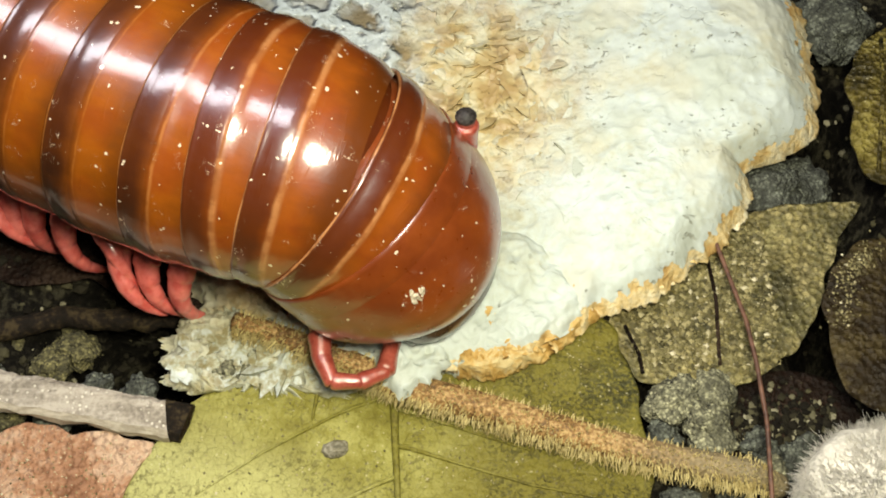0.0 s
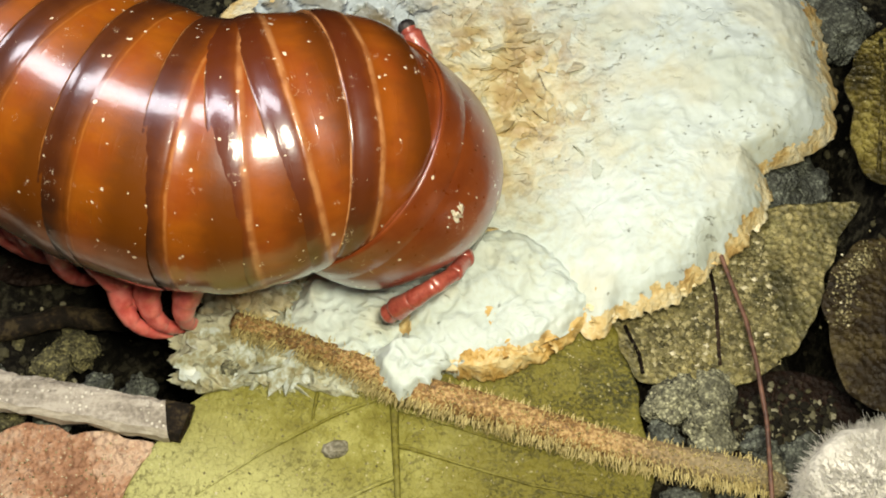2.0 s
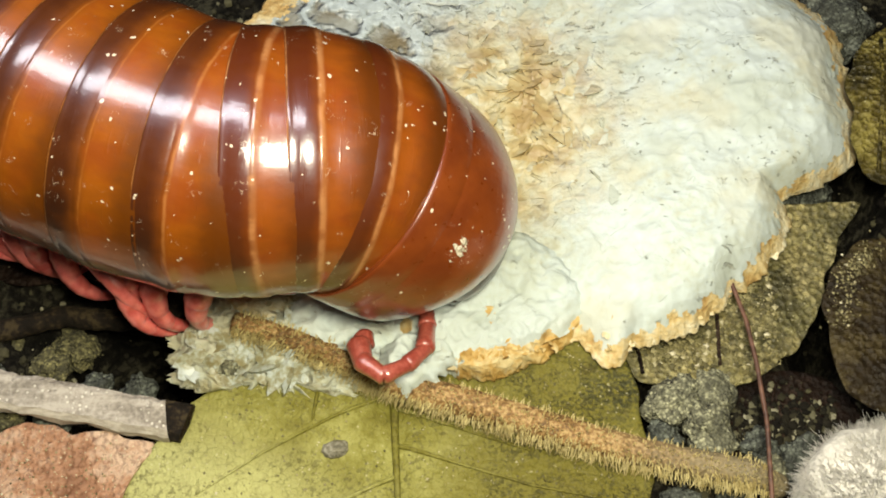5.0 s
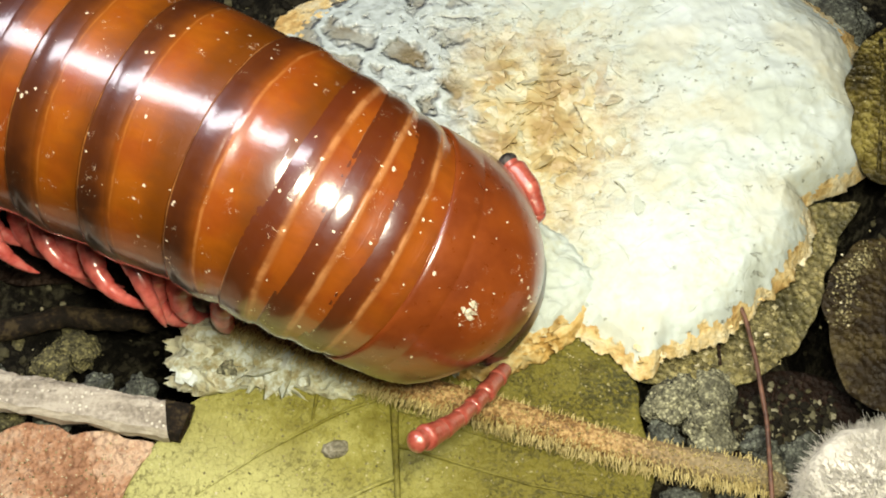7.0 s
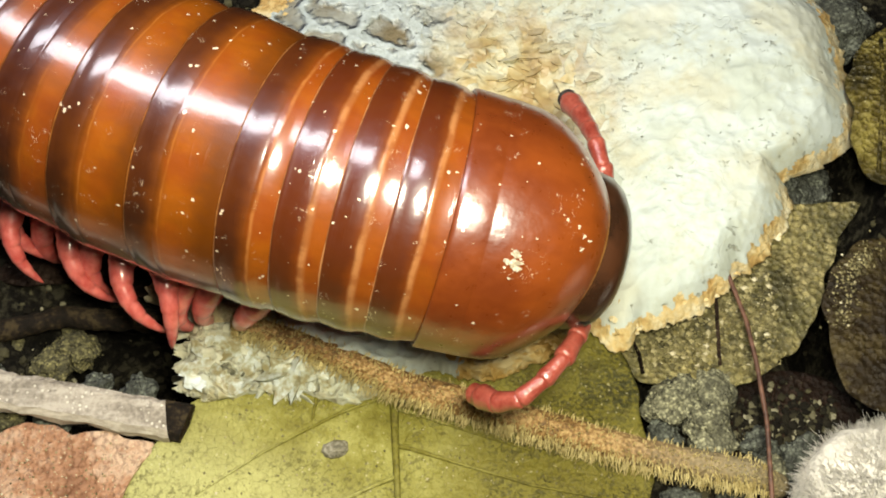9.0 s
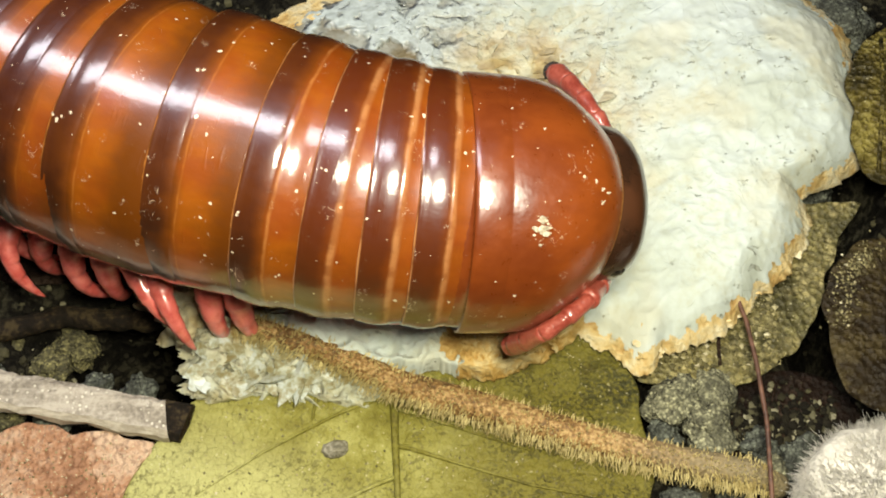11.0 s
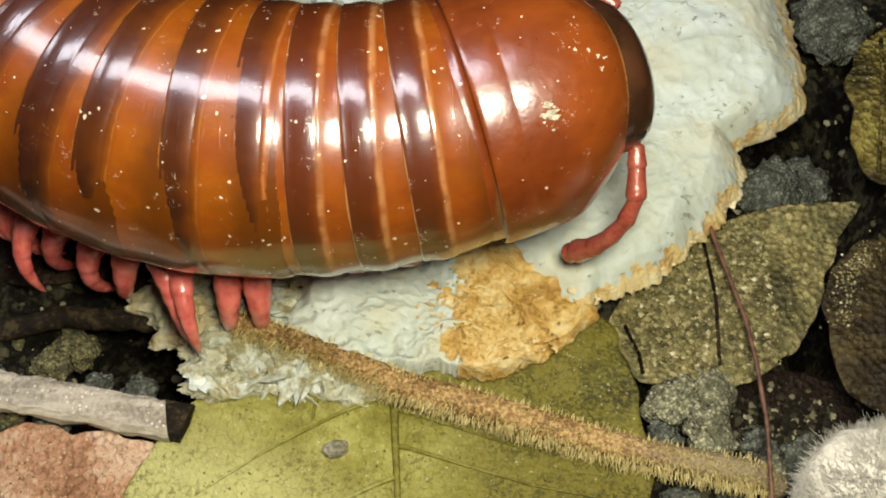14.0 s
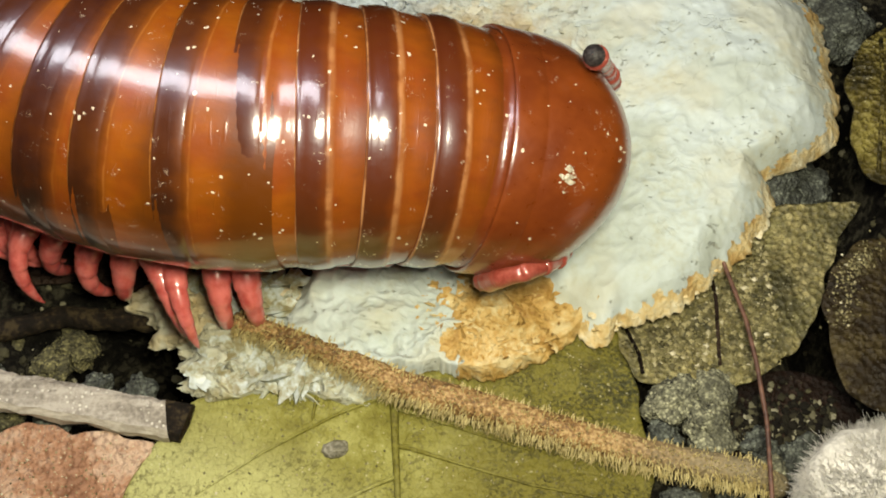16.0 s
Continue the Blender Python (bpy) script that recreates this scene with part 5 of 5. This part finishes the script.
# seconds and four places along each antenna, from root to tip
NEAR_A = [
    (0.0, (-2.1, -4.9, 2.0), (-2.4, -6.9, 2.2), (-4.6, -7.3, 2.4), (-5.1, -5.3, 2.6)),
    (0.5, (-0.2, -2.1, 2.0), (0.2, -3.9, 3.2), (-1.7, -4.6, 3.7), (-3.7, -4.0, 2.6)),
    (1.0, (-1.4, -2.8, 2.0), (-1.4, -4.8, 2.2), (-3.6, -5.3, 2.4), (-4.2, -4.0, 2.6)),
    (1.5, (-0.2, -2.6, 2.0), (-0.6, -4.3, 3.5), (-2.4, -5.0, 4.2), (-3.8, -4.2, 2.6)),
    (2.0, (0.9, -0.7, 2.3), (0.8, -2.7, 3.6), (-0.6, -4.1, 4.2), (-2.2, -4.4, 2.6)),
    (2.5, (1.6, -0.8, 2.0), (1.3, -2.5, 3.5), (0.1, -4.2, 4.5), (-1.1, -4.7, 2.6)),
    (3.0, (2.0, -0.9, 2.7), (2.7, -2.7, 3.9), (1.4, -4.5, 4.2), (0.3, -5.5, 2.6)),
    (3.5, (1.2, -1.8, 2.0), (1.7, -3.3, 3.5), (0.3, -4.9, 4.2), (-1.3, -5.3, 2.6)),
    (4.0, (-0.8, -3.3, 2.0), (-0.8, -5.4, 2.2), (-2.9, -6.6, 2.4), (-3.6, -4.9, 2.6)),
]
NEAR_B = [
    (6.5, (1.2, -5.2, 2.5), (0.8, -6.8, 4.1), (-0.2, -8.3, 5.6), (-1.9, -8.8, 4.5)),
    (7.0, (2.5, -6.8, 2.2), (1.4, -8.6, 3.5), (0.2, -10.2, 5.0), (-1.3, -11.5, 6.5)),
    (7.5, (1.8, -7.1, 3.1), (1.9, -9.2, 4.3), (0.8, -11.0, 5.7), (-0.4, -12.7, 7.0)),
    (8.0, (1.9, -7.0, 3.1), (2.2, -9.0, 4.6), (1.2, -10.9, 6.0), (-0.2, -12.5, 7.5)),
    (8.5, (3.5, -7.8, 4.6), (2.9, -9.3, 6.2), (1.6, -10.7, 7.4), (0.0, -10.2, 6.0)),
    (9.0, (5.4, -6.4, 5.7), (4.3, -8.3, 6.4), (2.6, -9.5, 5.6), (1.2, -8.5, 4.0)),
]
NEAR_C = [
    (11.5, (6.7, -4.2, 5.4), (5.7, -5.7, 6.7), (4.1, -6.6, 6.1), (3.2, -6.2, 4.0)),
    (12.0, (7.2, -4.0, 5.5), (5.7, -5.2, 6.7), (3.7, -5.8, 6.3), (2.4, -5.1, 4.5)),
    (12.5, (7.3, -3.6, 7.0), (6.8, -5.8, 7.4), (5.6, -6.6, 5.9), (4.5, -6.2, 3.9)),
    (13.0, (8.1, -2.6, 7.5), (7.6, -4.7, 7.5), (6.7, -5.0, 5.4), (6.0, -4.7, 3.2)),
    (13.5, (8.2, -1.0, 8.6), (7.3, -2.8, 7.7), (6.7, -3.2, 5.5), (6.2, -3.3, 3.2)),
    (14.0, (7.5, -0.2, 8.7), (7.5, -1.9, 7.2), (6.5, -2.4, 5.1), (5.3, -1.9, 3.2)),
    (14.5, (6.8, -0.4, 8.0), (6.4, -2.4, 7.1), (5.5, -2.6, 5.1), (4.5, -1.8, 3.2)),
    (15.0, (6.0, -1.7, 6.0), (6.0, -3.7, 4.9), (4.4, -4.8, 3.8), (3.3, -3.2, 3.0)),
    (15.5, (5.9, -0.9, 3.9), (5.3, -2.9, 5.0), (3.4, -3.8, 5.0), (1.9, -2.8, 3.5)),
    (16.0, (5.2, -1.7, 3.4), (4.4, -3.3, 5.0), (2.8, -4.3, 5.9), (1.6, -3.6, 4.0)),
]
FAR_A = [
    (0.0, (0.5, -0.3, 2.0), (0.7, 0.4, 4.2), (1.0, 0.9, 6.5), (0.9, 1.3, 8.7)),
    (0.5, (-0.0, 2.7, 2.0), (0.4, 3.5, 4.1), (0.7, 4.3, 6.3), (0.4, 4.5, 8.4)),
    (1.0, (-0.8, 2.6, 2.0), (-0.3, 3.4, 4.1), (0.2, 4.1, 6.3), (0.4, 4.4, 8.4)),
    (1.5, (-0.2, 2.7, 2.0), (-0.1, 5.0, 2.4), (-0.1, 7.3, 2.7), (-0.6, 9.1, 3.1)),
    (2.0, (-0.4, 3.2, 2.0), (-0.5, 5.4, 2.6), (-0.6, 7.7, 3.2), (-1.6, 9.4, 3.8)),
    (2.5, (-0.3, 3.4, 2.0), (0.0, 5.6, 2.4), (0.2, 7.9, 2.8), (-0.8, 9.4, 3.2)),
    (3.0, (1.1, 3.5, 2.4), (1.3, 5.8, 2.8), (1.4, 8.0, 3.3), (0.5, 9.8, 3.7)),
    (3.5, (0.4, 3.2, 2.0), (0.5, 4.1, 4.1), (0.5, 4.9, 6.3), (-0.3, 4.9, 8.3)),
    (4.0, (0.1, 2.1, 2.0), (0.2, 3.0, 4.1), (0.2, 3.9, 6.3), (-0.4, 3.9, 8.2)),
]
FAR_B = [
    (6.5, (2.1, -0.1, 2.6), (2.5, -0.0, 4.9), (3.1, 0.7, 6.9), (2.0, 2.6, 7.0)),
    (7.0, (2.5, -1.5, 2.3), (3.2, -1.8, 4.6), (3.8, -1.5, 6.7), (2.6, 0.3, 6.9)),
    (7.5, (3.5, -1.9, 3.3), (3.9, -2.0, 5.6), (4.1, -1.1, 7.4), (3.7, 1.1, 6.8)),
    (8.0, (3.7, -1.7, 3.4), (4.1, -1.8, 5.7), (4.3, -0.6, 7.4), (4.1, 1.6, 6.6)),
    (8.5, (5.2, -2.8, 4.8), (5.5, -2.3, 7.0), (5.4, -0.2, 7.5), (5.0, 1.8, 6.5)),
    (9.0, (6.7, -1.4, 5.8), (6.3, 0.3, 7.3), (5.9, 2.4, 6.6), (5.3, 4.4, 5.5)),
]
FAR_C = [
    (11.5, (8.0, 0.5, 5.5), (7.0, 1.8, 7.1), (5.8, 3.8, 7.1), (4.7, 5.6, 6.1)),
    (12.0, (9.3, 1.1, 5.9), (8.3, 1.5, 8.0), (7.6, 3.5, 7.6), (7.2, 5.3, 6.2)),
    (12.5, (8.6, 1.9, 7.6), (7.4, 3.0, 9.0), (6.6, 4.9, 7.9), (6.1, 6.6, 6.4)),
    (13.0, (8.6, 3.1, 8.3), (7.0, 4.4, 9.1), (6.0, 6.1, 7.9), (5.3, 7.8, 6.5)),
    (13.5, (8.0, 4.2, 9.0), (6.6, 5.7, 9.5), (6.0, 7.6, 8.2), (5.6, 9.4, 6.8)),
    (14.0, (6.9, 5.8, 9.9), (5.6, 7.1, 10.1), (5.0, 8.9, 8.7), (4.6, 10.6, 7.2)),
    (14.5, (6.6, 6.0, 9.5), (5.2, 6.8, 10.4), (4.5, 8.6, 9.0), (4.1, 10.3, 7.5)),
    (15.0, (5.4, 5.6, 7.8), (4.8, 4.9, 10.0), (4.7, 6.7, 9.4), (4.8, 8.6, 8.0)),
    (15.5, (6.6, 6.7, 6.0), (6.1, 5.6, 8.1), (5.7, 5.5, 9.9), (5.2, 7.3, 8.5)),
    (16.0, (7.4, 5.3, 5.2), (6.9, 4.4, 7.3), (6.3, 3.4, 9.3), (5.7, 2.3, 11.3)),
]

ZB = 8.0


def body_line(row):
    """Points and tangents along the body, with the distance of each from the neck."""
    _, ya, yb, xc, yc, zc, yaw, dip = row
    a, b, c = np.array([-16.5, ya]), np.array([-9.3, yb]), np.array([xc, yc])
    yaw, dip = radians(yaw), radians(dip)
    head = np.array([math.cos(yaw), math.sin(yaw)])
    tb = (c - a) / np.linalg.norm(c - a)
    l1, l2 = np.linalg.norm(b - a), np.linalg.norm(c - b)
    ta = 2 * (b - a) / l1 - tb
    ta /= np.linalg.norm(ta)

    def her(p0, p1, m0, m1, n):
        u = np.linspace(0, 1, n)[:, None]
        return (2 * u**3 - 3 * u**2 + 1) * p0 + (u**3 - 2 * u**2 + u) * m0 + (-2 * u**3 + 3 * u**2) * p1 + (u**3 - u**2) * m1

    # the line on the ground, from the neck backwards
    plan = np.vstack([a - ta * np.linspace(50, 0.4, 60)[:, None], her(a, b, ta * l1, tb * l1, 25), her(b, c, tb * l2, head * l2, 30)[1:]])[::-1]
    along_plan = np.concatenate([[0], np.cumsum(np.linalg.norm(np.diff(plan, axis=0), axis=1))])
    # the neck stoops in an even arc until the back is level
    d = np.arange(0, 55, 0.1)
    drop = ZB - zc
    if abs(dip) > 0.07 and drop * dip > 0.01:
        bow = min(14.0, max(2.5, drop * dip / (1 - math.cos(dip))))
        pitch = dip * np.clip(1 - d / bow, 0, 1)
    else:
        bow = 12.0
        pitch = dip * np.clip(1 - d / bow, 0, 1) + np.where(d < bow, (drop - bow * dip / 2) * np.sin(np.pi * d / bow) * np.pi / (2 * bow), 0)
    step = np.diff(d)
    level = np.concatenate([[0], np.cumsum(np.cos(pitch[:-1]) * step)])
    z = zc + np.concatenate([[0], np.cumsum(np.sin(pitch[:-1]) * step)])
    p = np.stack([np.interp(level, along_plan, plan[:, 0]), np.interp(level, along_plan, plan[:, 1]), z], 1)
    t = -np.gradient(p, axis=0)
    t[0] = np.array([head[0] * math.cos(dip), head[1] * math.cos(dip), -math.sin(dip)]) * np.linalg.norm(t[1])
    return p, t, d


def frame_at(p, t):
    t = Vector(t).normalized()
    side = Vector((0, 0, 1)).cross(t).normalized()
    up = t.cross(side)
    m = Matrix((t, side, up)).transposed().to_4x4()
    m.translation = Vector(p) * MM
    return m


def along(line, s):
    p, t, d = line
    return frame_at([np.interp(s, d, p[:, i]) for i in range(3)], [np.interp(s, d, t[:, i]) for i in range(3)])


def ring_poses(row, rims):
    line = body_line(row)
    behind = list(rims[1:])
    while len(behind) < RINGS + 1:
        behind.append(behind[-1] + 2.35)
    return along(line, 0.0), [along(line, d) for d in behind]


def spline(knots, n=16):
    """Points on a smooth curve through the knots."""
    p = [np.array(k) for k in knots]
    p = [2 * p[0] - p[1]] + p + [2 * p[-1] - p[-2]]
    out = []
    for a, b, c, d in zip(p, p[1:], p[2:], p[3:]):
        for k in range(n):
            u = k / n
            out.append(0.5 * (2 * b + (c - a) * u + (2 * a - 5 * b + 4 * c - d) * u * u + (3 * b - a - 3 * c + d) * u**3))
    out.append(p[-2])
    return np.array(out)


def chain(knots, lengths):
    """Place and direction of each link of a chain laid along the curve through the knots; past its end it runs straight on."""
    c = spline(knots)
    last = (c[-1] - c[-3]) / np.linalg.norm(c[-1] - c[-3])
    c = np.vstack([c, c[-1] + last * 6])
    d = np.concatenate([[0], np.cumsum(np.linalg.norm(np.diff(c, axis=0), axis=1))])
    ends, s = [Vector(c[0])], 0.0
    for ln in lengths:
        s += ln
        ends.append(Vector([float(np.interp(s, d, c[:, i])) for i in range(3)]))
    return [(a, (b - a).normalized()) for a, b in zip(ends, ends[1:])]


def joint_pose(p, d):
    side = Vector((0, 0, 1)).cross(d)
    side = side.normalized() if side.length > 1e-4 else Vector((0, 1, 0))
    m = Matrix((d, side, d.cross(side))).transposed().to_4x4()
    m.translation = p * MM
    return m


# where the feet on the near side stand, leg by leg from the fore body backwards: the first leg's number, then the places
FEET_A = (6, [(-10.4, -3.4, -0.7), (-10.9, -3.9, -0.6), (-11.9, -4.7, 0.2), (-12.3, -4.3, 1.5), (-15.0, -1.4, -0.7), (-16.9, -0.2, -0.9), (-17.4, -0.6, -0.5), (-17.6, -1.3, 0.6), (-18.3, -1.4, 1.0), (-19.1, -1.2, 0.6), (-20.0, -0.8, 0.4), (-21.0, -0.3, 0.3)])
FEET_B = (6, [(-8.6, -3.3, -0.8), (-10.0, -3.2, -0.9), (-10.9, -3.8, -0.5), (-11.4, -5.2, 1.4), (-11.9, -4.9, 1.2), (-14.3, -2.3, 0.0), (-14.5, -2.7, 1.3), (-16.8, -0.3, -0.5), (-17.7, -2.5, 1.1), (-17.2, -1.2, 0.8), (-18.4, -0.9, 0.6), (-19.5, -0.5, 0.5)])
FEET_C = (7, [(-7.9, -3.6, -0.7), (-9.3, -3.9, -0.5), (-10.1, -6.2, 1.5), (-10.5, -5.8, 1.3), (-14.2, -1.9, -0.7), (-14.7, -2.0, -0.6), (-16.7, -0.8, -0.7), (-17.6, -2.9, 0.9), (-17.3, -0.5, -0.5), (-17.8, -1.0, 0.3), (-18.5, -1.4, 1.1)])


def leg_pose(root, d, up):
    d = d.normalized()
    up = (up - d * up.dot(d)).normalized()
    m = Matrix((d, up.cross(d), up)).transposed().to_4x4()
    m.translation = root * MM
    return m


def motions():
    rows = BODY_A + BODY_B + BODY_C
    times = [r[0] for r in rows]
    solved = [ring_poses(r, q) for r, q in zip(rows, RIMS_A + RIMS_B + RIMS_C)]
    for k, ob in enumerate(RING_OBS):
        walk(ob, [(t, s[1][k]) for t, s in zip(times, solved)])
    walk(TAIL, [(t, s[1][RINGS]) for t, s in zip(times, solved)])
    walk(COLLUM, [(t, s[0]) for t, s in zip(times, solved)])
    # how far the head is stretched out of its shield
    out_t, out_x = (0.0, 6.5, 7.5, 9.0, 11.5, 12.0, 12.5, 13.0, 14.0, 14.5, 15.0, 16.0), (0.2, 0.0, 0.1, 0.3, 0.5, 1.0, 0.4, 0.45, 0.25, 0.0, -0.35, -0.6)
    heads = [s[0] @ at(float(np.interp(t, out_t, out_x)), 0, 0) for t, s in zip(times, solved)]
    walk(HEAD, list(zip(times, heads)))
    for parts, paths in ((ANTENNA_NEAR, NEAR_A + NEAR_B + NEAR_C), (ANTENNA_FAR, FAR_A + FAR_B + FAR_C)):
        keys = [[] for _ in parts]
        for t, *knots in paths:
            ms = [joint_pose(p, d) for p, d in chain(knots, SEG)]
            for i, m in enumerate(ms):
                keys[i].append((t, m if i == 0 else ms[0].inverted() @ m))
        for ob, ks in zip(parts, keys):
            walk(ob, ks)
    for ring, pair, side, ob in LEGS:
        keys = []
        number = 2 * ring - (1 if pair > 1 else 0)
        for t, s in zip(times, solved):
            m = s[1][ring]
            root = m @ Vector((pair * MM, side * 2.9 * MM, -0.80 * ring_radius(ring) * MM)) / MM
            line = (m @ Vector((pair * MM, 0, 0)) / MM).y
            first, feet = FEET_A if t < 5 else FEET_B if t < 10 else FEET_C
            up = Vector((-0.5 if t < 10 or number > 11 else 0.1, 0.65 * side, 0.35))
            if number < first:
                # legs under the fore body are drawn in
                foot = root + Vector((-0.8, -1.6 * side, -2.2))
                up = Vector((0, 0.6 * side, 0.8))
            elif number < first + len(feet):
                x, y, z = feet[number - first]
                foot = Vector((x, y if side < 0 else 2 * line - y, z))
                if number == (10 if t > 10 else 9):
                    up = Vector((0.3, 0.7 * side, 0.4))
            else:
                foot = root + Vector((1.4, 3.0 * side, -3.0))
            keys.append((t, leg_pose(root, foot - root, up)))
        walk(ob, keys)
    walk(BREAD, [(t, at(x, y, 0, 0, 0, a)) for t, x, y, a in BREAD_A + BREAD_B])
    walk(CRUMB, [(0.0, at(-0.7, 0.3, 0)), (1.0, at(-0.8, 0.3, 0)), (2.5, at(-0.2, 0.4, 0)), (4.0, at(-0.3, 0.4, 0)), (6.5, at(-0.5, 0.3, 0)), (8.0, at(-0.4, 0.1, 0)), (9.0, at(-0.1, 0, 0)), (12.0, at(0.1, -0.1, 0)), (16.0, at(0.1, 0, 0))])
    walk(FLAP, [(0.0, at(1.9, 1.3, 0)), (4.2, at(1.9, 1.3, 0)), (6.5, at(1.4, 1.0, 0)), (9.0, at(0.8, 0.5, 0)), (11.5, at(0.25, 0.1, 0)), (14.0, at(0, 0, 0)), (16.0, at(0, 0, 0))])
    walk(LOBE, [(0.0, at(0, 0, 0)), (6.5, at(0.1, 0.1, 0)), (7.0, at(0.6, 0.7, 0)), (7.5, at(1.2, 1.5, -0.2)), (8.0, at(1.8, 2.6, -0.4)), (8.5, at(2.3, 3.7, -0.7)), (9.0, at(2.6, 4.8, -1.0)), (16.0, at(2.6, 4.8, -1.0))])
    walk(NUB, [(0.0, at(0, 0, 0)), (4.2, at(0, 0, 0)), (5.2, at(0.3, 0.2, 0)), (6.5, at(1.4, 1.0, 0)), (7.0, at(3.4, 3.0, -0.5)), (9.0, at(3.4, 3.6, -1.2)), (16.0, at(3.4, 3.6, -1.2))])


motions()
